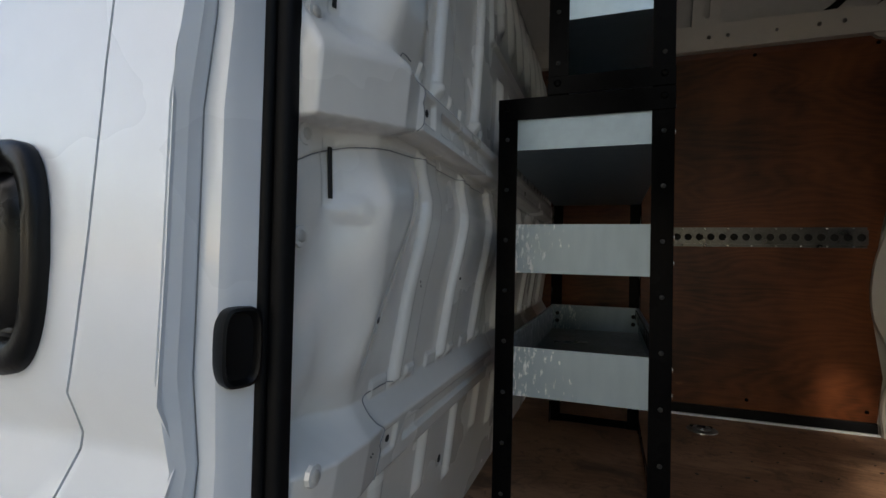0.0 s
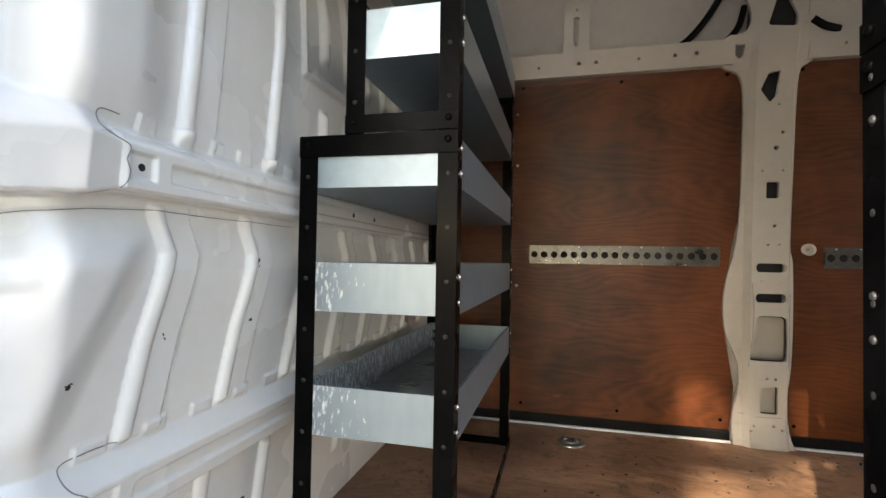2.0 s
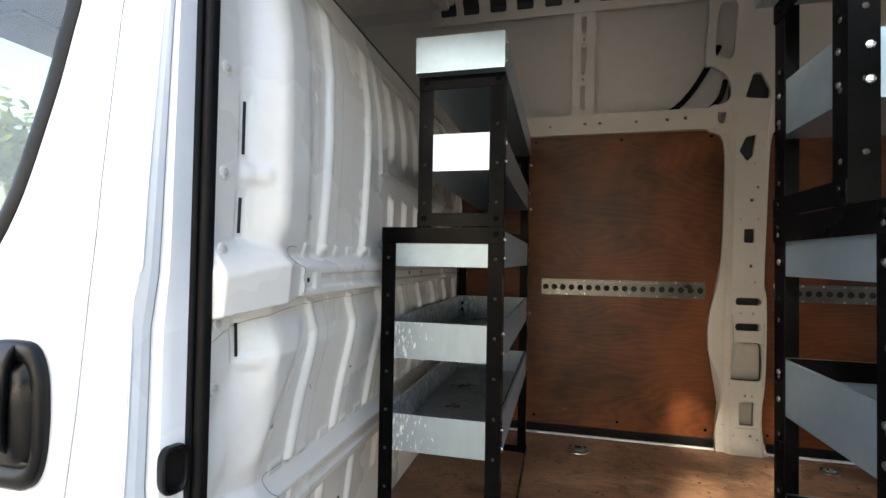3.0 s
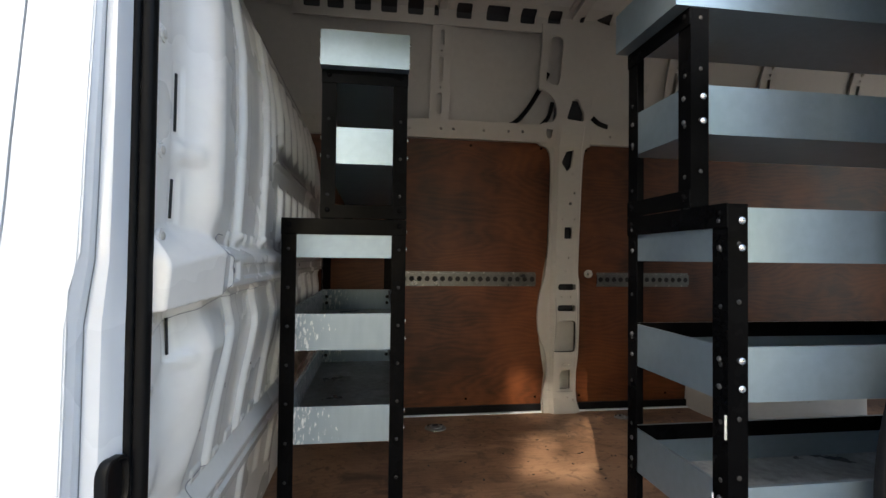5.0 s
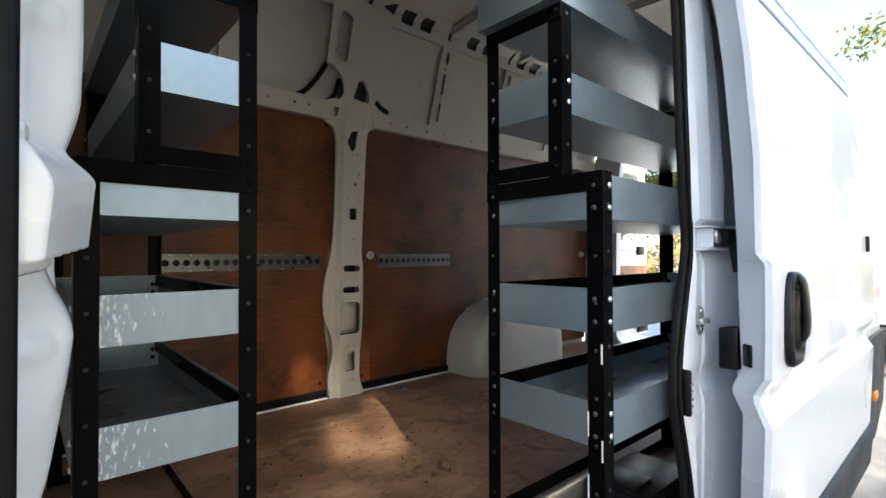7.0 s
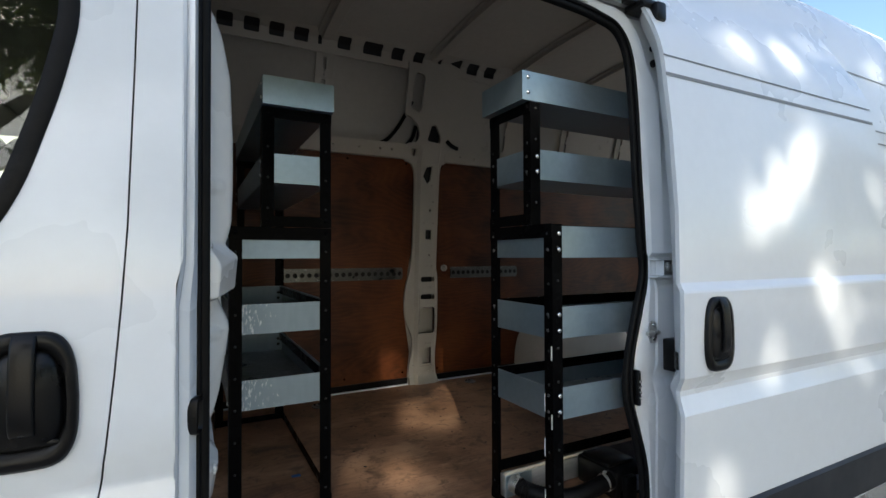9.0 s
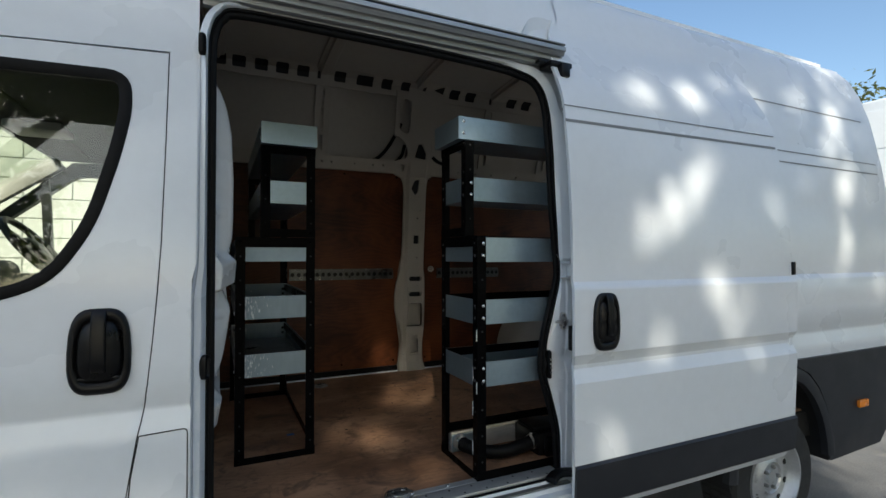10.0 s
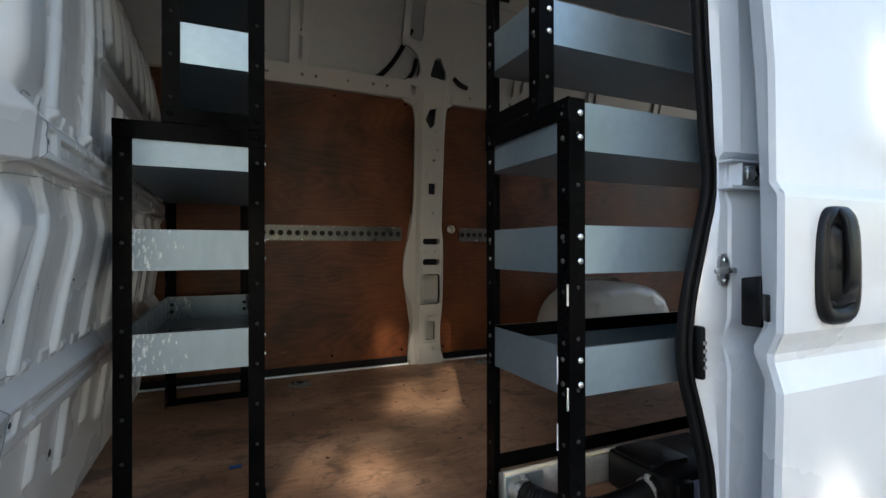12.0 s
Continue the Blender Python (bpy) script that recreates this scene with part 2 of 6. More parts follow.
M_AMBER = paint("amber_lens", (0.75, 0.22, 0.02), 0.2, vary=0.1, scale=30)
M_REDLENS = paint("red_lens", (0.45, 0.01, 0.015), 0.15, vary=0.1, scale=30)
M_YELLOW = paint("yellow_plate", (0.75, 0.45, 0.02), 0.4, vary=0.05)
M_BARK = paint("bark", (0.09, 0.07, 0.05), 0.9, vary=0.3, scale=4, grain=40, bump=0.006, stretch=(1, 1, 0.3))


def thin(m, colour, share):
    """Let light through a leaf."""
    n, k = m.node_tree.nodes, m.node_tree.links
    t, mix = n.new("ShaderNodeBsdfTranslucent"), n.new("ShaderNodeMixShader")
    t.inputs[0].default_value = (*colour, 1)
    mix.inputs[0].default_value = share
    out = n["Material Output"]
    k.new(n["Principled BSDF"].outputs[0], mix.inputs[1])
    k.new(t.outputs[0], mix.inputs[2])
    k.new(mix.outputs[0], out.inputs["Surface"])
    return m


M_LEAF = thin(paint("leaf_green", (0.075, 0.105, 0.028), 0.5, vary=0.35, scale=1.5, grain=9), (0.26, 0.32, 0.09), 0.5)
M_HEDGE = thin(paint("hedge_leaf", (0.115, 0.125, 0.035), 0.6, vary=0.45, scale=1.1, grain=7), (0.28, 0.29, 0.08), 0.4)
M_SCRUB = thin(paint("dry_scrub_leaf", (0.30, 0.24, 0.085), 0.7, vary=0.5, scale=1.1, grain=7), (0.42, 0.34, 0.12), 0.4)
M_FENCE = paint("galvanised_fence", (0.42, 0.44, 0.42), 0.5, metal=0.3, vary=0.12, scale=4)
M_HEAD = paint("grey_headliner", (0.045, 0.043, 0.040), 0.9, vary=0.12, scale=4, grain=150)
M_DASH = paint("dark_dashboard", (0.025, 0.026, 0.028), 0.6, vary=0.15, scale=8, grain=200, bump=0.0003)
M_WALLPLY = plywood("red_brown_plywood", (0.150, 0.0440, 0.0125), (0.030, 0.0078, 0.0023), "xz", 0.42, figure=1.0, spec=0.35, rings_share=0.075, scuff=(0.24, 0.10, 0.045), scuff_at=(0.64, 0.74))
M_FLOORPLY = plywood("worn_floor_plywood", (0.44, 0.255, 0.15), (0.150, 0.078, 0.044), "xy", 0.5, scuff=(0.45, 0.28, 0.17), scuff_at=(0.53, 0.70), rings_share=0.05, spec=0.35, dirt=(0.075, 0.045, 0.030), dirt_at=(0.54, 0.66))
M_GLASS = glass("window_glass", (0.85, 0.88, 0.84))
M_LABEL = paint("printed_label", (0.35, 0.40, 0.55), 0.5, vary=0.1)
M_CREAMBOX = paint("ivory_enclosure", (0.62, 0.56, 0.44), 0.45, vary=0.06, stain=(0.3, 0.25, 0.18), stain_at=(0.6, 0.8), stain_scale=6)
M_BLUE = paint("blue_scrap", (0.02, 0.10, 0.30), 0.6)


# ---- mesh helpers ----
def link(name, me, material, parent=None, label=""):
    ob = new(name, me)
    if material and not me.materials:
        me.materials.append(material)
    if parent:
        ob.parent = parent
        if parent.parent is None:
            ob.matrix_parent_inverse = Matrix.Translation(parent.location).inverted()
    return tagged(ob, label)


def part(name, bm, material, parent=None, label="", smooth=False, sharp=35):
    """One mesh object made of a bmesh."""
    bmesh.ops.recalc_face_normals(bm, faces=bm.faces)
    me = bpy.data.meshes.new(name)
    if smooth:
        for f in bm.faces:
            f.smooth = True
        for e in bm.edges:
            e.smooth = len(e.link_faces) == 2 and e.calc_face_angle(0) < radians(sharp)
    bm.to_mesh(me)
    bm.free()
    return link(name, me, material, parent, label)


def thing(name, at, label, category, group="", kind=""):
    ob = new(name)
    ob.location = at
    ob.empty_display_size = 0.1
    return tagged(ob, label, category, group, kind)


def box(bm, lo, hi, bevel=0.0, segments=2):
    lo, hi = Vector(lo), Vector(hi)
    m = Matrix.LocRotScale((lo + hi) / 2, None, hi - lo)
    geo = bmesh.ops.create_cube(bm, size=1, matrix=m)
    if bevel:
        es = list({e for v in geo["verts"] for e in v.link_edges})
        bmesh.ops.bevel(bm, geom=es, offset=bevel, segments=segments, affect="EDGES", profile=0.5)
    return bm


def boxed(lo, hi, bevel=0.0, segments=2):
    return box(bmesh.new(), lo, hi, bevel, segments)


def flat(outline, holes=()):
    """A tessellated polygon with holes, in two dimensions (as x, z)."""
    loops = [[Vector((u, v, 0)) for u, v in loop] for loop in (outline, *holes)]
    bm = bmesh.new()
    vs = [bm.verts.new((p.x, 0, p.y)) for loop in loops for p in loop]
    from_tri = tessellate_polygon(loops)
    for tri in from_tri:
        try:
            bm.faces.new([vs[i] for i in tri])
        except ValueError:
            pass
    return bm


def cut(bm, axis, values):
    no = Vector([1.0 if a == axis else 0.0 for a in "xyz"])
    for v in values:
        bmesh.ops.bisect_plane(bm, geom=bm.verts[:] + bm.edges[:] + bm.faces[:], plane_co=no * v, plane_no=no, dist=1e-5)
    return bm


def shell(bm, offset):
    """Give a sheet thickness: a second skin moved by offset, with closed edges."""
    offset = Vector(offset)
    faces, rim = bm.faces[:], [e for e in bm.edges if len(e.link_faces) == 1]
    twin = {v: bm.verts.new(v.co + offset) for v in bm.verts[:]}
    for f in faces:
        bm.faces.new([twin[v] for v in reversed(f.verts)])
    for e in rim:
        a, b = e.verts
        bm.faces.new((a, b, twin[b], twin[a]))
    return bm


def rounded(points, radius, n=5):
    """Round the corners of a closed outline of (u, v); radius: one number or one a corner."""
    out, count = [], len(points)
    for i, p in enumerate(points):
        r = radius[i] if isinstance(radius, (list, tuple)) else radius
        p, a, b = Vector(p), Vector(points[i - 1]), Vector(points[(i + 1) % count])
        r = min(r, (a - p).length * 0.45, (b - p).length * 0.45)
        if r <= 0:
            out.append(tuple(p))
            continue
        s, e = p + (a - p).normalized() * r, p + (b - p).normalized() * r
        for j in range(n + 1):
            t = j / n
            out.append(tuple(s * (1 - t) ** 2 + p * 2 * t * (1 - t) + e * t * t))
    return out


def rect(u0, v0, u1, v1, r=0.0, n=3):
    pts = [(u0, v0), (u1, v0), (u1, v1), (u0, v1)]
    return rounded(pts, r, n) if r else pts


def disc(u, v, r, n=10):
    return [(u + r * math.cos(2 * math.pi * i / n), v + r * math.sin(2 * math.pi * i / n)) for i in range(n)]


def smoothed(points, steps=6, closed=False):
    """A Catmull-Rom line through the points."""
    p = [Vector(q) for q in points]
    out, n = [], len(p)
    last = n if closed else n - 1
    for i in range(last):
        a, b = p[i], p[(i + 1) % n]
        p0 = p[i - 1] if (closed or i) else a
        p3 = p[(i + 2) % n] if (closed or i + 2 < n) else b
        for j in range(steps):
            t = j / steps
            out.append(0.5 * (2 * a + (b - p0) * t + (2 * p0 - 5 * a + 4 * b - p3) * t * t + (3 * a - p0 - 3 * b + p3) * t ** 3))
    if not closed:
        out.append(p[-1])
    return out


def sweep(bm, path, profile, closed=False, up=(0, 1, 0)):
    """Carry a closed profile of (side, up) along a path; up is the direction that the profile's second axis keeps to."""
    path, up = [Vector(p) for p in path], Vector(up)
    rows, n = [], len(path)
    for i, p in enumerate(path):
        a = path[i - 1] if (closed or i) else p
        b = path[(i + 1) % n] if (closed or i + 1 < n) else p
        way = (b - a).normalized()
        side = way.cross(up)
        side = side.normalized() if side.length > 1e-4 else Vector((1, 0, 0))
        top = side.cross(way).normalized()
        rows.append([bm.verts.new(p + side * u + top * v) for u, v in profile])
    k = len(profile)
    for i in range(n if closed else n - 1):
        r, s = rows[i], rows[(i + 1) % n]
        for j in range(k):
            bm.faces.new((r[j], r[(j + 1) % k], s[(j + 1) % k], s[j]))
    if not closed:
        bm.faces.new(rows[0])
        bm.faces.new(list(reversed(rows[-1])))
    return bm


def round_profile(r, n=8):
    return disc(0, 0, r, n)


def lathe(bm, profile, n, m, caps=True):
    """Turn a profile of (radius, along) round the local z axis of m."""
    rows = [[bm.verts.new(m @ Vector((r * math.cos(2 * math.pi * i / n), r * math.sin(2 * math.pi * i / n), h))) for i in range(n)] for r, h in profile]
    for a, b in zip(rows, rows[1:]):
        for i in range(n):
            bm.faces.new((a[i], a[(i + 1) % n], b[(i + 1) % n], b[i]))
    if caps:
        bm.faces.new(rows[0])
        bm.faces.new(list(reversed(rows[-1])))
    return bm


def lerp(table, v):
    for (a, fa), (b, fb) in zip(table, table[1:]):
        if v <= b:
            t = min(max((v - a) / (b - a), 0), 1)
            return fa + (fb - fa) * t
    return table[-1][1]


def step(a, b, v):
    t = min(max((v - a) / (b - a), 0), 1)
    return t * t * (3 - 2 * t)


def shared(name, bm, material):
    bmesh.ops.recalc_face_normals(bm, faces=bm.faces)
    me = bpy.data.meshes.new(name)
    for f in bm.faces:
        f.smooth = True
    bm.to_mesh(me)
    bm.free()
    me.materials.append(material)
    return me


BOLT = shared("bolt", lathe(bmesh.new(), [(0.0075, 0), (0.0075, 0.0015), (0.0060, 0.0035), (0.0030, 0.0048)], 8, Matrix()), M_CHROME)
BOLT_DULL = shared("dull_bolt", lathe(bmesh.new(), [(0.0075, 0), (0.0075, 0.0015), (0.0058, 0.0035), (0.0030, 0.0042)], 8, Matrix()), M_SKIN)
BOLT_GREY = shared("grey_bolt", lathe(bmesh.new(), [(0.0055, 0), (0.0055, 0.0012), (0.0042, 0.0028), (0.0022, 0.0034)], 8, Matrix()), M_BOLT)
BOLT_DARK = shared("dark_bolt", lathe(bmesh.new(), [(0.0075, 0), (0.0075, 0.0015), (0.0058, 0.0035), (0.0030, 0.0042)], 8, Matrix()), M_BLACK)


def facing(at, way):
    """The pose of a small part whose z axis points along way."""
    return Matrix.Translation(at) @ Vector(way).to_track_quat("Z", "Y").to_matrix().to_4x4()


def stud(parent, at, way, mesh=None, label=""):
    ob = link("bolt", mesh or BOLT, None, parent, label)
    ob.matrix_local = Matrix.Translation(-parent.location if parent.parent is None else (0, 0, 0)) @ facing(at, way)
    return ob


# ---- the van: shell and inside ----
van = thing("panel_van", (0, 0, 0), "white high-roof panel van with an open sliding side door, ply-lined inside", "van")
FLOOR = 0.575
GROUND = -0.080

SIDE = [(0.40, 0.035), (0.55, 0.012), (0.70, 0.004), (0.95, -0.007), (0.988, -0.008), (1.038, 0.019), (1.054, 0.019), (1.098, -0.008), (1.19, -0.011), (1.350, -0.012), (1.358, -0.009), (1.380, 0.010),
        (1.60, 0.012), (1.85, 0.030), (2.06, 0.054), (2.20, 0.076), (2.40, 0.110), (2.55, 0.148), (2.66, 0.188), (2.73, 0.230), (2.77, 0.275), (2.79, 0.310)]
FAR = [(0.40, 2.115), (0.58, 2.10), (1.40, 2.068), (2.10, 2.022), (2.25, 1.965), (2.53, 1.888), (2.73, 1.812), (2.79, 1.70)]
CUTS = [z for z, y in SIDE[1:-1]] + [1.7, 1.95, 2.3, 2.47, 2.61, 2.70]


def side_y(z):
    return lerp(SIDE, z) + 0.060


FRONT = [(0.40, 0.035), (0.55, 0.012), (0.70, 0.004), (0.95, -0.005), (0.988, -0.006), (1.038, 0.016), (1.054, 0.016), (1.098, -0.004), (1.22, 0.000), (1.40, 0.003), (1.60, 0.012)] + [p for p in SIDE if p[0] > 1.61]


def front_y(z):
    return lerp(FRONT, z) + 0.060


def far_y(z):
    return lerp(FAR, z)


def skin(outline, holes=(), thick=0.004, push=0.0, cuts=CUTS, section=None):
    """A piece of the outer side, bent to the van's section; push moves it out."""
    bm = cut(flat(outline, holes), "z", sorted(set(cuts) | {z for z, y in FRONT}))
    for v in bm.verts:
        v.co.y = (section or side_y)(v.co.z) - push
    return shell(bm, (0, thick, 0))


def far_sheet(outline, holes=(), proud=0.0, thick=0.009, cuts=(1.0, 1.4, 1.8, 2.1, 2.25, 2.4, 2.53, 2.65, 2.73)):
    """A sheet on the inside of the far wall, standing proud of its line."""
    bm = cut(flat(outline, holes), "z", cuts)
    for v in bm.verts:
        v.co.y = far_y(v.co.z) - proud
    return shell(bm, (0, thick, 0))


# the opening of the side door, as the seal runs
SEAL = smoothed([(-0.038, 0.52), (-0.038, 1.2), (-0.038, 1.9), (-0.038, 2.11), (-0.032, 2.18), (-0.010, 2.232), (0.05, 2.256), (0.36, 2.257), (0.70, 2.254), (1.00, 2.244),
                 (1.104, 2.232), (1.182, 2.208), (1.231, 2.131), (1.254, 1.969), (1.269, 1.718), (1.287, 1.516), (1.297, 1.40), (1.263, 1.275), (1.223, 1.125), (1.215, 0.995),
                 (1.251, 0.866), (1.285, 0.736), (1.292, 0.60), (1.290, 0.52)], 9)
SEAL = [(p.x, p.y) for p in SEAL]


def grown(line, d):
    """A line in the plane moved sideways by d (to its left)."""
    out = []
    for i, p in enumerate(line):
        a, b = Vector(line[max(i - 1, 0)]), Vector(line[min(i + 1, len(line) - 1)])
        w = (b - a).normalized()
        out.append((p[0] - w.y * d, p[1] + w.x * d))
    return out


SIDEWAYS = [(q[0] - p[0], q[1] - p[1]) for p, q in zip(SEAL, grown(SEAL, 1.0))]
SEAL_Y = 0.147
bm = bmesh.new()
lip = [(-0.009, -0.010), (0.001, -0.013), (0.008, -0.009), (0.008, 0.005), (0.003, 0.010), (-0.008, 0.008)]
sweep(bm, [(x, SEAL_Y, z) for x, z in SEAL], lip, up=(0, -1, 0))
seal_ob = part("door_seal", bm, M_RUBBER, van, "black rubber seal round the side door opening", smooth=True, sharp=60)
bm = bmesh.new()
sweep(bm, [(x, SEAL_Y - 0.010, z) for x, z in grown(SEAL, 0.014)], round_profile(0.0065, 7), up=(0, -1, 0))
part("seal_lip", bm, M_RUBBER, seal_ob, smooth=True, sharp=80)

# reveal of the opening: pressed steps from the seal out to the outer skin; the rear pillar is raised above the roller recess
PLAIN = [(0.006, 0.156), (0.012, 0.134), (0.018, 0.122), (0.036, 0.119), (0.042, 0.113), (0.130, 0.104), (0.190, 0.092), (0.250, 0.080), (0.360, 0.066)]
RAISED = [(0.006, 0.150), (0.012, 0.126), (0.018, 0.110), (0.056, 0.092), (0.062, 0.096), (0.068, 0.091), (0.132, 0.077), (0.137, 0.118), (0.360, 0.106)]
bm = bmesh.new()
rows = []
for i, (x, z) in enumerate(SEAL):
    rear = step(1.0, 1.2, x)
    front = step(0.1, -0.03, x)
    top = max(0.0, 1 - front - rear)
    jog = 0.012 * step(1.46, 1.41, z)
    secs = {"f": [(0.005, 0.160), (0.014, 0.146), (0.019 + jog * 0.3, 0.108), (0.022 + jog * 0.7, 0.096), (0.030 + jog, 0.092), (0.038 + jog, 0.090), (0.037 + jog, 0.072), (0.0435 + jog, 0.057), (0.0440 + jog, 0.056)],
            "r": RAISED if z > 1.468 else PLAIN,
            "t": [(0.010, 0.158), (0.020, 0.150), (0.026, 0.140), (0.032, 0.136), (0.040, 0.130), (0.046, 0.128), (0.052, 0.126), (0.058, 0.124), (0.060, 0.123)]}
    row = []
    lean = side_y(z) - side_y(1.3)
    for n, (f, r, t) in enumerate(zip(secs["f"], secs["r"], secs["t"])):
        d = f[0] * front + r[0] * rear + t[0] * top
        y = f[1] * front + r[1] * rear + t[1] * top
        y += max(lean, 0) * rear * n / 8 + (front_y(z) - 0.0575) * front * (min(n, 7) / 7) ** 2
        row.append((d, y))
    rows.append(row)
lines = []
for j in range(9):
    moved = []
    for i, p in enumerate(SEAL):
        x, z, d = p[0] + SIDEWAYS[i][0] * rows[i][j][0], p[1] + SIDEWAYS[i][1] * rows[i][j][0], rows[i][j][0]
        w = step(1.15, 1.22, p[0]) * step(2.12, 2.0, p[1]) * min(1.0, j / 3)
        moved.append((x + (1.290 + d - x) * w, z + (p[1] - z) * w))
    lines.append([bm.verts.new((p[0], rows[i][j][1], p[1])) for i, p in enumerate(moved)])
for a, b in zip(lines, lines[1:]):
    for i in range(len(SEAL) - 1):
        bm.faces.new((a[i], a[i + 1], b[i + 1], b[i]))
seam_line = [v.co + Vector((0.0006, -0.0004, 0)) for v in lines[5] if v.co.x < -0.05 and v.co.z < 2.12]
reveal = part("door_reveal", bm, M_WHITE, van, smooth=True, sharp=22)

bm = bmesh.new()
sweep(bm, seam_line, round_profile(0.0008, 5), up=(0, -1, 0))
part("sealed_seam", bm, M_GROOVE, reveal)

# front pillar skin, over-door skin, rear quarter
GAP = [(-0.158, 2.087), (-0.162, 1.83), (-0.170, 1.52), (-0.178, 1.38), (-0.188, 1.25), (-0.200, 1.118), (-0.2055, 1.074), (-0.2075, 1.060), (-0.2165, 1.006), (-0.224, 0.970), (-0.241, 0.864), (-0.258, 0.749)]
part("front_pillar_skin", skin([(-0.290, 0.50), (-0.0915, 0.50), (-0.0915, 1.41), (-0.0795, 1.46), (-0.0795, 2.335), (-0.155, 2.335), *[(x + 0.0017, z) for x, z in GAP]], section=front_y), M_WHITE, van, smooth=True)
FLAP_LINE = rounded([(-0.219, 0.978), (-0.099, 0.984), (-0.099, 0.702), (-0.252, 0.702), (-0.238, 0.864)], [0.004, 0.014, 0.014, 0.004, 0], 4)
bm = bmesh.new()
sweep(bm, [(x, front_y(z) - 0.0004, z) for x, z in FLAP_LINE], rect(-0.0016, -0.0008, 0.0016, 0.0008), closed=True, up=(0, -1, 0))
part("flap_gap", bm, M_DARK, van)
part("over_door_skin", skin([(-0.155, 2.335), (1.36, 2.335), (1.36, 2.79), (-0.62, 2.79), (-0.90, 2.010), (-0.75, 2.050), (-0.49, 2.071), (-0.155, 2.094)], thick=0.01), M_WHITE, van, smooth=True)
arch = [(2.74 + 0.43 * math.cos(a), 0.30 + 0.54 * math.sin(a)) for a in [math.pi - i * math.pi / 16 for i in range(17)]]
part("rear_quarter_skin", skin([(1.50, 0.42), *[p for p in arch if p[1] >= 0.42], (3.86, 0.42), (3.93, 0.90), (3.955, 1.40), (3.95, 2.0), (3.925, 2.35), (3.895, 2.55), (3.855, 2.68), (3.80, 2.75), (3.72, 2.79), (1.345, 2.79), (1.345, 2.34), (1.50, 2.30)], thick=0.012), M_WHITE, van, smooth=True)
# grooves of the high side, behind the sliding door, drawn as raised strips in shade grey
for z0, x0, x1 in ((2.075, 2.60, 3.87), (2.010, 2.60, 3.87), (2.36, 2.50, 3.80)):
    part("side_groove_shade", skin([(x0, z0), (x1, z0), (x1, z0 + 0.008), (x0, z0 + 0.008)], push=0.0018, thick=0.001), M_GROOVE, van)

# bumper and lower trim of the rear corner
bm = cut(flat(rounded([(3.185, 0.30), (3.74, 0.32), (3.88, 0.52), (3.975, 0.915), (2.82, 0.915), (2.84, 0.875), (2.95, 0.835), (3.05, 0.74), (3.13, 0.60), (3.17, 0.45)], 0.015, 3)), "z", (0.5, 0.7))
for v in bm.verts:
    v.co.y = 0.036 + 0.02 * step(0.5, 0.3, v.co.z)
bumper = part("rear_corner_trim", shell(bm, (0, 0.05, 0)), M_TRIM_SHADE, van, "charcoal plastic rear corner trim", smooth=True)
part("side_marker", boxed((3.43, 0.018, 0.580), (3.53, 0.038, 0.625), 0.006), M_AMBER, bumper, "amber side marker lamp", smooth=True)
bm = bmesh.new()
sweep(bm, [(2.74 + 0.435 * math.cos(a), 0.058, 0.31 + 0.545 * math.sin(a)) for a in [math.pi * 0.98 - i * math.pi * 0.96 / 20 for i in range(21)]], [(-0.035, -0.02), (0.035, -0.02), (0.035, 0.016), (0.0, 0.026), (-0.035, 0.016)], up=(0, -1, 0))
part("wheel_arch_trim", bm, M_TRIM_SHADE, van, smooth=True)
bm = boxed((2.22, 0.40, 0.30), (3.24, 0.43, 0.92))
rim = [[bm.verts.new((2.74 + 0.44 * math.cos(a), y, 0.30 + 0.55 * math.sin(a))) for a in [math.pi * i / 20 for i in range(21)]] for y in (0.062, 0.41)]
for i in range(20):
    bm.faces.new((rim[0][i], rim[0][i + 1], rim[1][i + 1], rim[1][i]))
part("wheel_well", bm, M_DARK, van)
tail = bmesh.new()
box(tail, (3.948, 0.085, 0.96), (3.985, 0.16, 1.60), 0.012)
part("tail_lamp", tail, M_REDLENS, van, "red tail lamp", smooth=True)


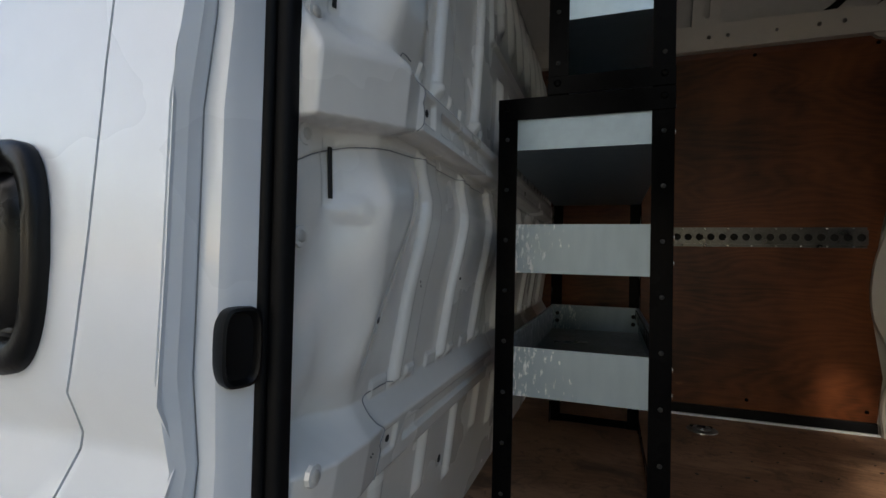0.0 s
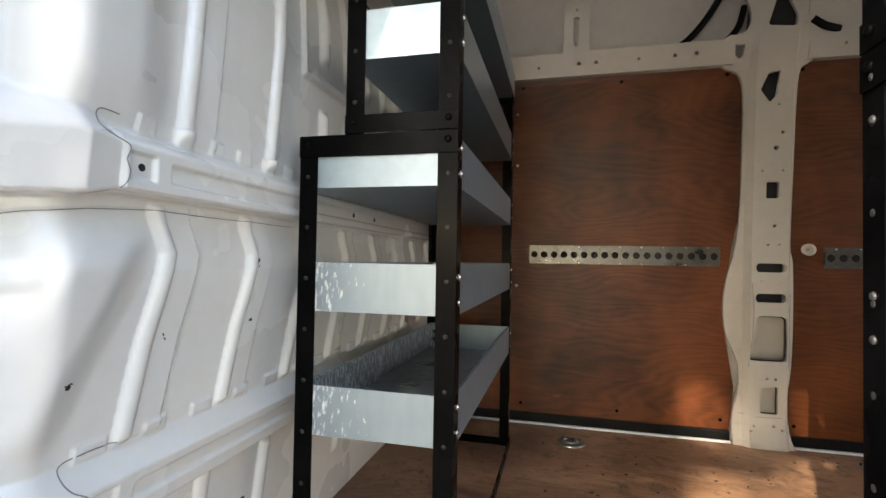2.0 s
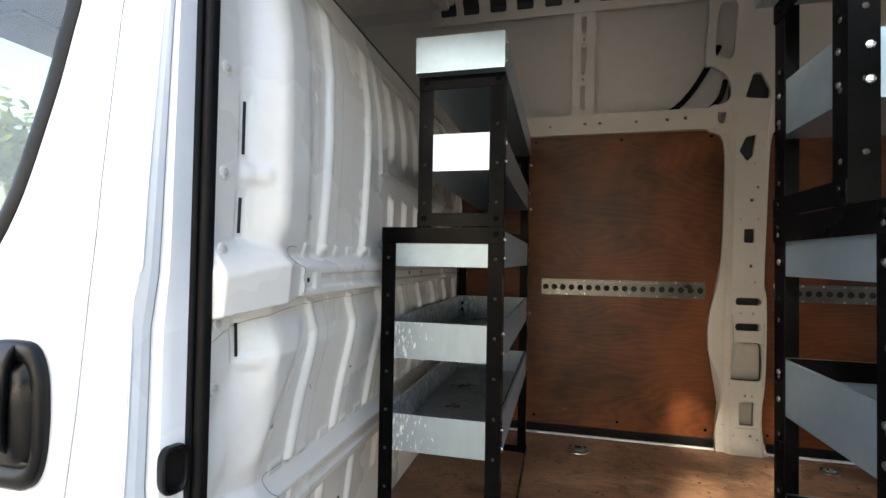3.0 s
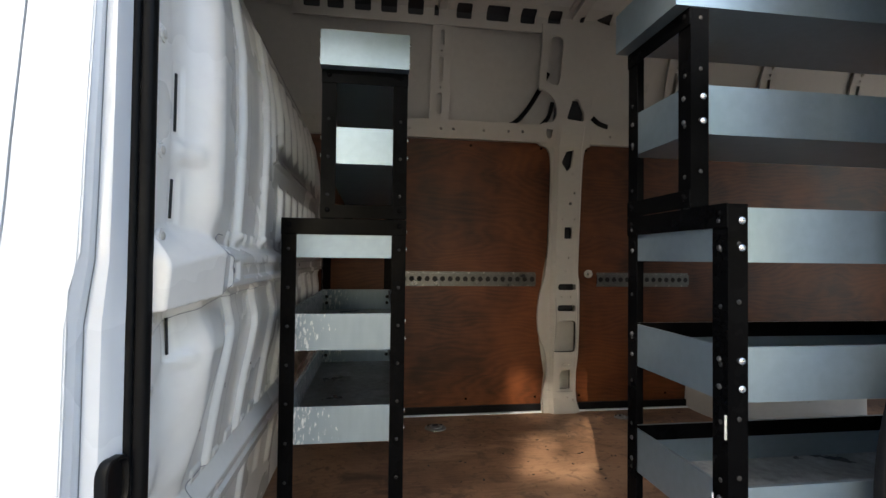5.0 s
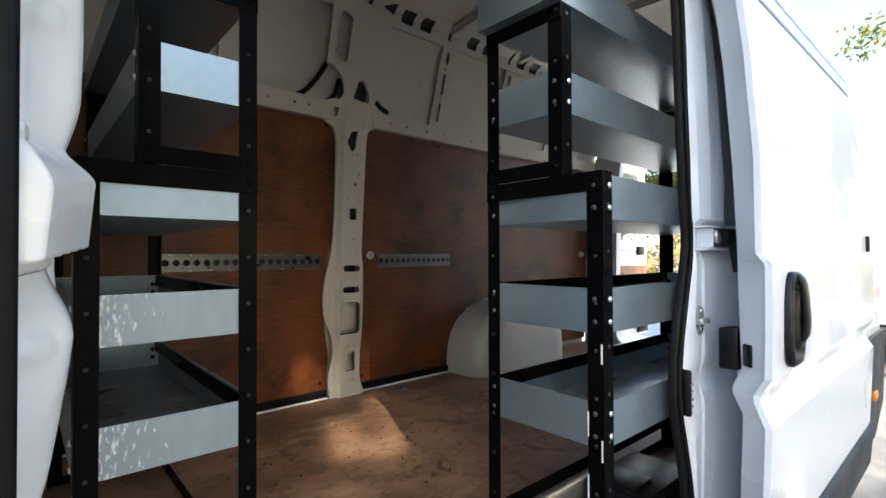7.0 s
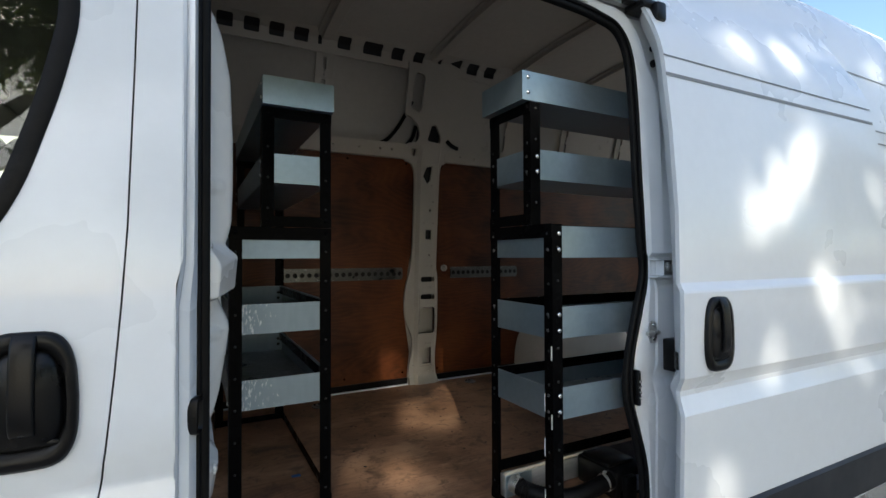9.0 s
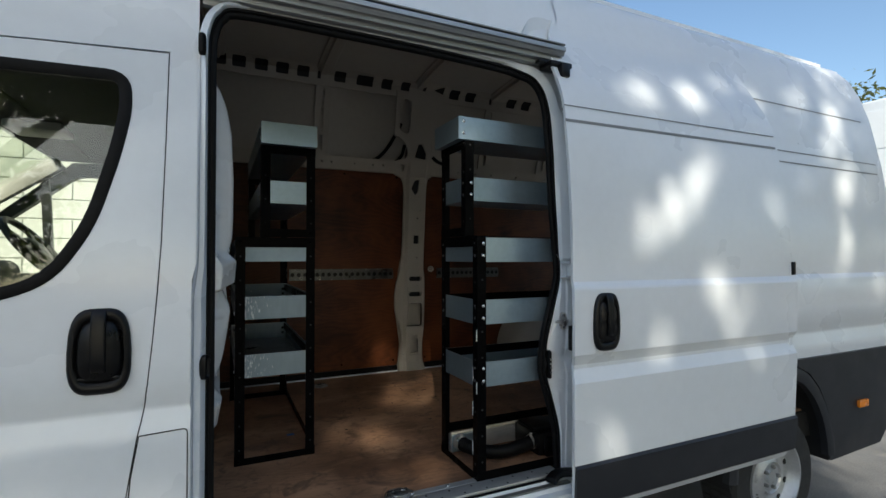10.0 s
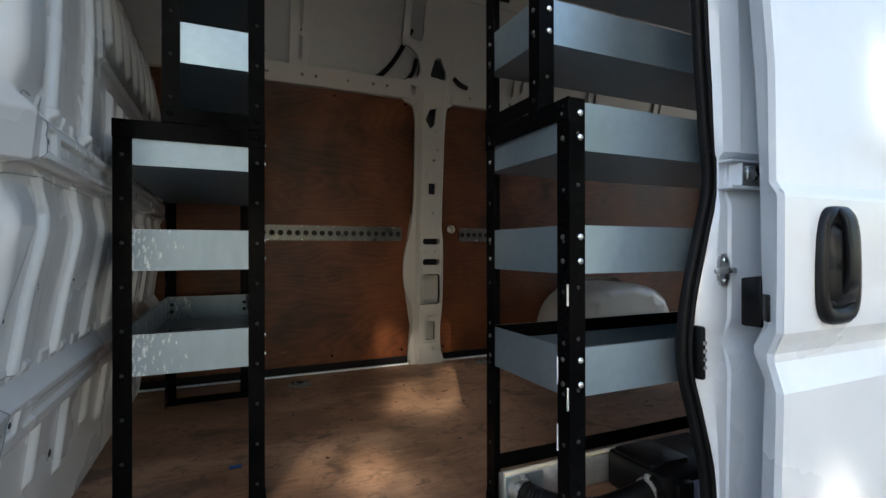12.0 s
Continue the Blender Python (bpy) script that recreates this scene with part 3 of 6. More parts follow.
def wheel(x, y, face):
    """A steel wheel; face: -1 or 1, the side that its disc shows to."""
    m = Matrix.Translation((x, y, GROUND + 0.345)) @ Matrix.Rotation(radians(90) * (1 if face < 0 else -1), 4, "X")
    bm = lathe(bmesh.new(), [(0.215, -0.10), (0.29, -0.112), (0.33, -0.105), (0.345, -0.085), (0.345, 0.085), (0.33, 0.105), (0.29, 0.112), (0.215, 0.10)], 48, m, caps=False)
    for i in range(48):
        a = 2 * math.pi * i / 48
        p = m @ Matrix.Rotation(a, 4, "Z")
        for h in (-0.06, 0.0, 0.06):
            bmesh.ops.create_cube(bm, size=1, matrix=p @ Matrix.LocRotScale((0.345, 0, h), Euler((0, 0, 0.3)), (0.012, 0.030, 0.045)))
    hub = part("wheel", bm, M_TYRE, van, "black tyre on a silver steel wheel", smooth=True, sharp=30)
    bm = bmesh.new()
    ring = [(0.218, 0.112), (0.205, 0.114), (0.195, 0.09), (0.175, 0.06), (0.15, 0.058), (0.12, 0.072), (0.085, 0.085), (0.075, 0.075), (0.04, 0.072), (0.035, 0.085), (0.01, 0.085)]
    rim = part("rim", lathe(bm, [(0.218, 0.0), *ring], 40, m), M_RIM, hub, "dusty silver steel rim", smooth=True, sharp=40)
    for i in range(5):
        p = m @ Matrix.Rotation(2 * math.pi * i / 5, 4, "Z") @ Matrix.Translation((0.058, 0, 0.073))
        part("wheel_nut", lathe(bmesh.new(), [(0.011, 0), (0.011, 0.016), (0.006, 0.020)], 6, p), M_STEEL, hub)
    for i in range(10):
        p = m @ Matrix.Rotation(2 * math.pi * (i + 0.5) / 10, 4, "Z") @ Matrix.Translation((0.166, 0, 0.0575))
        part("vent_hole", lathe(bmesh.new(), [(0.017, 0), (0.017, 0.003), (0.010, 0.0032)], 10, p), M_DARK, hub)


wheel(2.74, 0.200, -1)
wheel(2.74, 1.97, 1)
wheel(-1.34, 0.200, -1)
wheel(-1.34, 1.97, 1)

# sill below the side door
bm = bmesh.new()
prof = [(0.02, 0.40), (0.0, 0.44), (0.004, 0.50), (0.018, 0.528), (0.050, 0.532), (0.056, 0.545), (0.085, 0.547), (0.090, 0.560), (0.150, 0.562), (0.150, 0.40)]
a = [bm.verts.new((-0.25, y, z)) for y, z in prof]
b = [bm.verts.new((1.36, y, z)) for y, z in prof]
for i in range(len(prof)):
    j = (i + 1) % len(prof)
    bm.faces.new((a[i], a[j], b[j], b[i]))
bm.faces.new(a)
bm.faces.new(list(reversed(b)))
sill = part("door_sill", bm, M_WHITE, van, smooth=True, sharp=25)
part("sill_strip", boxed((-0.03, 0.098, 0.5605), (1.28, 0.171, 0.5790), 0.004), M_ALU, sill, "worn aluminium sill strip", smooth=True)
part("sill_lip", boxed((-0.03, 0.172, 0.5760), (1.28, 0.205, 0.5790), 0.001), M_ALU, sill)
part("sill_rubber", boxed((-0.03, 0.0905, 0.5600), (1.285, 0.0972, 0.5690), 0.002), M_RUBBER, sill)
part("sill_rail", boxed((-0.02, 0.058, 0.5455), (1.30, 0.082, 0.5530), 0.002), M_STEEL, sill)
HOLE = shared("tread_hole", lathe(bmesh.new(), [(0.0045, 0), (0.0045, 0.0006), (0.002, 0.0007)], 8, Matrix()), M_DARK)
for i in range(26):
    ob = link("tread_hole", HOLE, None, sill)
    ob.matrix_local = Matrix.Translation((0.02 + 0.048 * i, 0.112 if i % 2 else 0.150, 0.5790))
for i in range(9):
    stud(sill, (0.05 + 0.15 * i, 0.188, 0.5790), (0, 0, 1))
bm = bmesh.new()
sweep(bm, smoothed([(1.20, 0.060, 0.575), (1.25, 0.080, 0.585), (1.30, 0.060, 0.590), (1.34, 0.010, 0.590)], 4), rounded([(-0.022, -0.012), (0.022, -0.012), (0.022, 0.012), (-0.022, 0.012)], 0.005, 2), up=(0, 0, 1))
part("bottom_roller_arm", bm, M_PLASTIC, sill, "black bottom roller arm of the sliding door", smooth=True)

# running rail of the sliding door over the opening
bm = bmesh.new()
prof = [(0.050, 2.352), (0.050, 2.336), (0.058, 2.332), (0.066, 2.318), (0.076, 2.328), (0.080, 2.302), (0.092, 2.300), (0.100, 2.314), (0.104, 2.286), (0.118, 2.282), (0.122, 2.294), (0.128, 2.268), (0.146, 2.264), (0.146, 2.352)]
a = [bm.verts.new((-0.07, y + 0.01, z)) for y, z in prof]
b = [bm.verts.new((1.285, y + 0.01, z)) for y, z in prof]
for i in range(len(prof)):
    j = (i + 1) % len(prof)
    bm.faces.new((a[i], a[j], b[j], b[i]))
bm.faces.new(a)
bm.faces.new(list(reversed(b)))
top_rail = part("top_rail", bm, M_BRUSHED, van, "brushed grey steel running rail")
bm = bmesh.new()
box(bm, (-0.07, 0.066, 2.3625), (1.29, 0.170, 2.370), 0.003)
part("rain_gutter", bm, M_STEEL, top_rail)
bm = bmesh.new()
box(bm, (1.20, 0.05, 2.262), (1.31, 0.13, 2.285), 0.006)
box(bm, (1.24, 0.03, 2.215), (1.285, 0.07, 2.275), 0.008)
box(bm, (1.16, 0.075, 2.276), (1.21, 0.105, 2.292), 0.004)
part("top_roller_arm", bm, M_PLASTIC, top_rail, "black sliding door top roller arm", smooth=True)
for px, pz, pr in ((1.318, 2.165, 0.010), (1.322, 2.115, 0.013)):
    part("rubber_buffer", lathe(bmesh.new(), [(pr, 0), (pr, 0.010), (pr * 0.5, 0.014)], 12, facing((px, 0.118, pz), (0, -1, 0))), M_RUBBER, van)

# fittings of the rear reveal: striker, lock block, roller recess, contact strip
bm = flat(rounded([(1.294, 1.188), (1.301, 1.168), (1.321, 1.168), (1.330, 1.188), (1.330, 1.222), (1.321, 1.242), (1.301, 1.242), (1.294, 1.222)], 0.008, 3))
for v in bm.verts:
    v.co.y = 0.115
shell(bm, (0, 0.012, 0))
box(bm, (1.306, 0.092, 1.199), (1.320, 0.117, 1.211), 0.003)
box(bm, (1.258, 0.091, 1.200), (1.320, 0.103, 1.213), 0.003)
striker = part("door_striker", bm, M_ZINC, van, "bright steel door striker", smooth=True, sharp=25)
for z in (1.182, 1.229):
    stud(striker, (1.312, 0.115, z), (0, -1, 0))
bm = boxed((1.298, 0.026, 1.090), (1.350, 0.070, 1.196), 0.004)
for v in bm.verts:
    if v.co.z > 1.15:
        v.co.z += 0.006 * (0.070 - v.co.y) / 0.044 - 0.004
part("lock_block", bm, M_PLASTIC, van, "black plastic lock block", smooth=True)
bm = boxed((1.237, 0.114, 0.966), (1.251, 0.142, 1.084), 0.006)
contact = part("contact_strip", bm, M_PLASTIC, van, "black plastic electrical contact strip", smooth=True)
for i in range(4):
    part("contact", boxed((1.240, 0.1110, 0.990 + 0.018 * i), (1.248, 0.1145, 0.998 + 0.018 * i), 0.001), M_ZINC, contact)
bm = boxed((1.343, 0.1005, 1.396), (1.47, 0.125, 1.447), 0.003)
recess = part("roller_recess", bm, M_BRUSHED, van, "brushed steel roller recess")
for z0, z1, out in ((1.4475, 1.453, 0.093), (1.388, 1.3955, 0.093)):
    part("recess_ledge", boxed((1.306, out, z0), (1.47, 0.130, z1), 0.002), M_WHITE, recess)
part("recess_ledge", boxed((1.337, 0.093, 1.3960), (1.3425, 0.130, 1.4470), 0.002), M_WHITE, recess)
bm = boxed((1.352, 0.088, 1.408), (1.386, 0.100, 1.440), 0.004)
part("roller_carriage", bm, M_ZINC, recess, "steel mid roller carriage", smooth=True)
bm = bmesh.new()
sweep(bm, smoothed([(1.380, 0.084, 1.428), (1.410, 0.080, 1.436), (1.445, 0.075, 1.405), (1.450, 0.065, 1.330)], 4), rect(-0.010, -0.014, 0.010, 0.014), up=(0, 1, 0))
part("roller_arm", bm, M_PLASTIC, recess, smooth=True)
# black finger recess and bolts in the front reveal
def pocket(m, w, h, rings):
    """A rounded rectangular cup; rings of (scale, height)."""
    bm = bmesh.new()
    loops = []
    for k, up in rings:
        loop = []
        for q in range(28):
            a = 2 * math.pi * q / 28
            c, n = math.cos(a), math.sin(a)
            loop.append(bm.verts.new(m @ Vector((w * k * math.copysign(abs(c) ** 0.55, c), h * (1 - (1 - k) * w / h) * math.copysign(abs(n) ** 0.55, n), up))))
        loops.append(loop)
    for a, b in zip(loops, loops[1:]):
        for i in range(28):
            bm.faces.new((a[i], a[(i + 1) % 28], b[(i + 1) % 28], b[i]))
    bm.faces.new(loops[0])
    bm.faces.new(list(reversed(loops[-1])))
    return bm


m = facing((-0.0600, 0.112, 1.143), (0.95, -0.31, 0))
part("lock_pocket", pocket(m, 0.021, 0.038, [(0.95, -0.006), (1.0, 0.008), (0.96, 0.012), (0.82, 0.013), (0.74, 0.010), (0.66, 0.005), (0.1, 0.0045)]), M_PLASTIC, van, "black plastic lock pocket", smooth=True)
part("upper_buffer", pocket(facing((-0.072, 0.098, 2.125), (0.9, -0.43, 0)), 0.012, 0.034, [(0.95, -0.004), (1.0, 0.006), (0.8, 0.010), (0.1, 0.010)]), M_RUBBER, van, smooth=True)

# passenger door
DOOR = [(-1.36, 0.50), (-0.300, 0.50), *[(x - 0.0017, z) for x, z in reversed(GAP)], (-0.49, 2.066), (-0.75, 2.044), (-0.90, 2.000), (-1.36, 1.645)]
WINDOW = rounded([(-1.20, 1.365), (-0.573, 1.367), (-0.432, 1.415), (-0.342, 1.560), (-0.288, 1.760), (-0.262, 1.900), (-0.268, 1.998), (-0.60, 1.988), (-0.84, 1.955), (-1.20, 1.680)], [0.06, 0.10, 0.07, 0.08, 0.05, 0.05, 0.06, 0.05, 0.05, 0.05], 5)
door = part("passenger_door", skin(DOOR, [WINDOW], thick=0.03, section=front_y), M_WHITE, van, "closed white passenger door", smooth=True)
bm = bmesh.new()
sweep(bm, [(x, front_y(z) + 0.004, z) for x, z in WINDOW], [(-0.016, -0.008), (0.016, -0.008), (0.016, 0.006), (0.0, 0.010), (-0.016, 0.004)], closed=True, up=(0, -1, 0))
part("window_seal", bm, M_RUBBER, door, "black rubber window surround", smooth=True, sharp=50)
bm = cut(flat(WINDOW), "z", (1.5, 1.6, 1.75, 1.85))
for v in bm.verts:
    v.co.y = front_y(v.co.z) + 0.012
pane = part("window_pane", shell(bm, (0, 0.004, 0)), M_GLASS, door, "clear tinted window glass")
pane.visible_shadow = False
part("door_gap", skin([(-0.308, 0.50), (-0.286, 0.50), *[(x + 0.010, z) for x, z in reversed(GAP)], *[(x - 0.010, z) for x, z in GAP]], thick=0.006, push=-0.008, section=front_y), M_DARK, van)
part("roof_seam", skin([(-0.95, 2.012), (-0.75, 2.040), (-0.49, 2.062), (-0.156, 2.084), (-0.156, 2.096), (-0.49, 2.074), (-0.75, 2.053), (-0.95, 2.024)], push=-0.008, thick=0.006), M_DARK, van)


def handle(x, z, y, w, h, parent, deep):
    """A black bucket handle: rounded surround, hollow cup and an upright grip bar."""
    bm = bmesh.new()
    rings = [(0.50, 0.000), (0.50, 0.010), (0.47, 0.016), (0.40, 0.017), (0.36, 0.008), (0.30, -deep), (0.02, -deep)]
    loops = []
    for s, d in rings:
        k = []
        for q in range(40):
            a = 2 * math.pi * q / 40
            c, n = math.cos(a), math.sin(a)
            v = h * s * math.copysign(abs(n) ** 0.52, n)
            k.append((w * s * math.copysign(abs(c) ** 0.50, c) * (1 - 0.10 * (v / (h * s)) ** 2 - 0.05 * v / (h * s)), v))
        loops.append([bm.verts.new((x + u, y - d, z + v)) for u, v in k])
    for a, b in zip(loops, loops[1:]):
        for i in range(len(a)):
            bm.faces.new((a[i], a[(i + 1) % len(a)], b[(i + 1) % len(a)], b[i]))
    bm.faces.new(loops[-1])
    cup = part("door_handle", bm, M_PLASTIC, parent, "black plastic bucket handle", smooth=True, sharp=60)
    bm = bmesh.new()
    path = [(x, y - 0.012, z + h * 0.46), (x, y - 0.024, z + h * 0.36), (x, y - 0.030, z + h * 0.05), (x, y - 0.027, z - h * 0.16), (x, y - 0.012, z - h * 0.24)]
    sweep(bm, smoothed(path, 4), rounded([(-w * 0.12, -0.007), (w * 0.12, -0.007), (w * 0.12, 0.007), (-w * 0.12, 0.007)], 0.005, 3), up=(0, -1, 0))
    part("grip", bm, M_PLASTIC, cup, smooth=True, sharp=60)
    for s in (-1, 1):
        part("finger_lip", boxed((x + s * w * 0.24 - w * 0.10, y - 0.016, z - h * 0.335), (x + s * w * 0.24 + w * 0.10, y - 0.004, z - h * 0.285), 0.005), M_PLASTIC, cup, smooth=True)


handle(-0.311, 1.222, front_y(1.22), 0.145, 0.232, door, -0.022)

# sliding door, run back along the side
SD0, SD1, OUT = 1.228, 2.655, 0.117
sd_line = [(SD0 + 0.64 * (lerp(SIDE, z) - 0.007), z) for z in (0.545, 0.70, 0.95, 0.988, 1.038, 1.054, 1.098, 1.19, 1.350, 1.358)]
sd_line += [(SD0, 1.380), (SD0, 1.60), (SD0, 1.85), (SD0, 2.10), (SD0 - 0.012, 2.27), (SD0 + 0.03, 2.40), (SD0 + 0.08, 2.53)]
sd_back = [(2.52, 2.53), (2.565, 2.45), (SD1 - 0.055, 2.16), (SD1 - 0.030, 1.80), (SD1, 1.40), (SD1, 0.545)]


def door_y(z):
    return side_y(z) - OUT * (1 - 0.86 * step(2.10, 2.53, z))


bm = cut(flat([*sd_line, *sd_back]), "z", CUTS + [2.15, 2.25, 2.35, 2.44, 2.50])
for v in bm.verts:
    v.co.y = door_y(v.co.z)
slide = part("sliding_door", shell(bm, (0, 0.014, 0)), M_WHITE, van, "white sliding door slid fully open along the side", smooth=True, sharp=20)
bm = bmesh.new()
lines = []
for dx, dy in ((0.0, 0.0), (0.003, 0.006), (0.056, 0.072), (0.060, 0.076), (0.066, 0.078), (0.080, 0.078), (0.130, 0.078), (0.130, 0.070)):
    calm = min(1.0, dy / 0.065)
    lines.append([bm.verts.new((p.x + (SD0 - p.x) * calm * step(2.2, 2.1, p.y) + dx, door_y(p.y) + (front_y(p.y) - side_y(p.y)) * calm + dy * (1 - 0.8 * step(2.2, 2.5, p.y)), p.y)) for p in smoothed(sd_line, 6)])
for a, b in zip(lines, lines[1:]):
    for i in range(len(a) - 1):
        bm.faces.new((a[i], a[i + 1], b[i + 1], b[i]))
edge = part("leading_edge", bm, M_WHITE, slide, smooth=True, sharp=50)
bm = boxed((-0.014, -0.004, -0.027), (0.014, 0.005, 0.027), 0.0044, 3)
bmesh.ops.transform(bm, matrix=Matrix.Translation((1.2655, -0.0050, 1.137)) @ Matrix.Rotation(radians(51), 4, "Z"), verts=bm.verts)
part("lock_plug", bm, M_PLASTIC, slide, "black plastic oval lock plug", smooth=True)
handle(1.372, 1.222, side_y(1.22) - OUT, 0.130, 0.228, slide, -0.022)
bm = cut(flat([(SD0 + 0.004, 0.490), (SD1 - 0.001, 0.490), (SD1 - 0.001, 0.668), (SD0 + 0.002, 0.668)]), "z", (0.502, 0.66))
for v in bm.verts:
    v.co.y = side_y(v.co.z) - OUT - 0.014 + (0.010 if v.co.z < 0.498 or v.co.z > 0.662 else 0)
part("rub_strip", shell(bm, (0, 0.012, 0)), M_TRIM_SHADE, slide, "charcoal plastic rub strip", smooth=True)
bm = cut(flat([(SD0 + 0.005, 0.448), (SD1 - 0.01, 0.448), (SD1 - 0.01, 0.489), (SD0 + 0.004, 0.489)]), "z", ())
for v in bm.verts:
    v.co.y = side_y(v.co.z) - OUT + 0.004 + (0.02 if v.co.z < 0.46 else 0)
part("lower_edge", shell(bm, (0, 0.03, 0)), M_WHITE, slide)
# door grooves: proud strips whose grey stands for the shade in them
for z0, w in ((2.022, 0.012), (2.088, 0.005)):
    bm = cut(flat([(SD0 - 0.002, z0 - 0.004), (SD1 - 0.066, z0 + 0.012), (SD1 - 0.066, z0 + 0.012 + w), (SD0 - 0.002, z0 - 0.004 + w)]), "z", (2.03, 2.06, 2.095))
    for v in bm.verts:
        v.co.y = door_y(v.co.z) - 0.0016
    part("door_groove_shade", shell(bm, (0, 0.001, 0)), M_GROOVE, slide)
part("bump_stop", boxed((SD1 - 0.012, side_y(1.42) - OUT - 0.012, 1.385), (SD1 + 0.010, side_y(1.42) - OUT + 0.03, 1.452), 0.004), M_PLASTIC, slide, smooth=True)
part("rear_edge", boxed((SD1 - 0.03, -0.045, 0.55), (SD1 - 0.002, 0.01, 1.36), 0.004), M_WHITE, slide)

# roof
bm = bmesh.new()
rows = []
for i in range(25):
    y = 0.360 + (1.755 - 0.360) * i / 24
    s = (y - 1.07) / 0.72
    rows.append([bm.verts.new((x, y, 2.868 - 0.062 * s * s)) for x in (-0.62, 0.6, 2.2, 3.74)])
for a, b in zip(rows, rows[1:]):
    for i in range(3):
        bm.faces.new((a[i], a[i + 1], b[i + 1], b[i]))
part("roof", shell(bm, (0, 0, -0.022)), M_WHITE, van, smooth=True)
# brow of the high roof over the cab, and its rear edge
bm = bmesh.new()
rows = [[bm.verts.new((x, y, z)) for y in (0.16, 0.40, 0.75, 1.09, 1.45, 1.80, 1.96)] for x, z in ((-0.905, 2.045), (-0.87, 2.20), (-0.80, 2.45), (-0.72, 2.68), (-0.60, 2.85))]
for a, b in zip(rows, rows[1:]):
    for i in range(6):
        bm.faces.new((a[i], a[i + 1], b[i + 1], b[i]))
part("roof_brow", shell(bm, (0.02, 0, 0)), M_WHITE, van, smooth=True)
part("roof_rear_edge", boxed((3.66, 0.36, 2.69), (3.97, 1.80, 2.80), 0.02), M_WHITE, van, smooth=True)
bm = bmesh.new()
rows = []
for i in range(25):
    y = 0.40 + (1.79 - 0.40) * i / 24
    s = (y - 1.09) / 0.70
    rows.append([bm.verts.new((x, y, 2.798 - 0.045 * s * s)) for x in (-0.6, 0.6, 2.2, 3.62)])
for a, b in zip(rows, rows[1:]):
    for i in range(3):
        bm.faces.new((a[i], a[i + 1], b[i + 1], b[i]))
part("roof_lining", shell(bm, (0, 0, 0.008)), M_SKIN, van, smooth=True)
for x in (-0.05, 0.62, 1.33, 1.97, 2.60, 3.20):
    bm = bmesh.new()
    path = []
    for i in range(19):
        y = 0.52 + (1.78 - 0.52) * i / 18
        s = (y - 1.09) / 0.70
        path.append((x, y, 2.786 - 0.045 * s * s))
    sweep(bm, path, [(-0.055, 0.010), (-0.050, 0.002), (-0.026, 0.000), (-0.020, -0.018), (0.020, -0.018), (0.026, 0.000), (0.050, 0.002), (0.055, 0.010)], up=(0, 0, 1))
    bow = part("roof_bow", bm, M_CREAM, van, smooth=True, sharp=25)
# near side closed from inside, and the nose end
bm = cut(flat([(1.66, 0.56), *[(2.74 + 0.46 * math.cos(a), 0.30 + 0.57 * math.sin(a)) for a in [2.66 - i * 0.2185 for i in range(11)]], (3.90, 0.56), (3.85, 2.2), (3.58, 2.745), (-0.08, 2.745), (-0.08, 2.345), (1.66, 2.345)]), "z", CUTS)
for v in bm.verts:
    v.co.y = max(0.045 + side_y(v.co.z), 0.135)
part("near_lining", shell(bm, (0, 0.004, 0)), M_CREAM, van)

# far side: outer skin, lining sheets, beam, pillar
bm = cut(flat([(-0.15, 0.42), (3.97, 0.42), (3.97, 2.79), (-0.62, 2.79), (-0.90, 2.07), (-0.15, 2.07)]), "z", [z for z, y in FAR[1:-1]])
for v in bm.verts:
    v.co.y = far_y(v.co.z) + 0.055
part("far_skin", shell(bm, (0, 0.012, 0)), M_SKIN, van, smooth=True)
TOPPLY = 2.128
ply1 = part("wall_panel", far_sheet(rounded([(-0.10, 0.612), (1.262, 0.612), (1.278, 0.80), (1.245, 1.00), (1.232, 1.14), (1.262, 1.38), (1.282, 1.50), (1.288, TOPPLY), (-0.10, TOPPLY)], [0, 0, 0, 0, 0, 0, 0, 0.10, 0], 6), proud=0.006), M_WALLPLY, van, "red-brown plywood wall lining with scuffs")
ply2 = part("wall_panel", far_sheet([(1.462, 0.612), (2.20, 0.612), (2.25, 0.86), (2.36, 1.00), (2.55, 1.06), (2.86, 1.05), (3.10, 0.92), (3.20, 0.612), (3.90, 0.612), (3.90, 2.0), (3.86, TOPPLY), (1.462, TOPPLY)], proud=0.006), M_WALLPLY, van, "red-brown plywood wall lining with scuffs")
for x, ob in ((-0.08, ply1), (0.40, ply1), (0.82, ply1), (1.23, ply1), (1.50, ply2), (2.05, ply2), (2.60, ply2), (3.15, ply2), (3.80, ply2)):
    for z in (0.66, 2.095):
        stud(ob, (x, far_y(z) - 0.006, z), (0, -1, 0), BOLT_DARK)
for x, z in ((0.375, 1.20), (0.375, 1.75), (0.375, 1.98)):
    stud(ply1, (x, far_y(z) - 0.006, z), (0, -1, 0), BOLT)
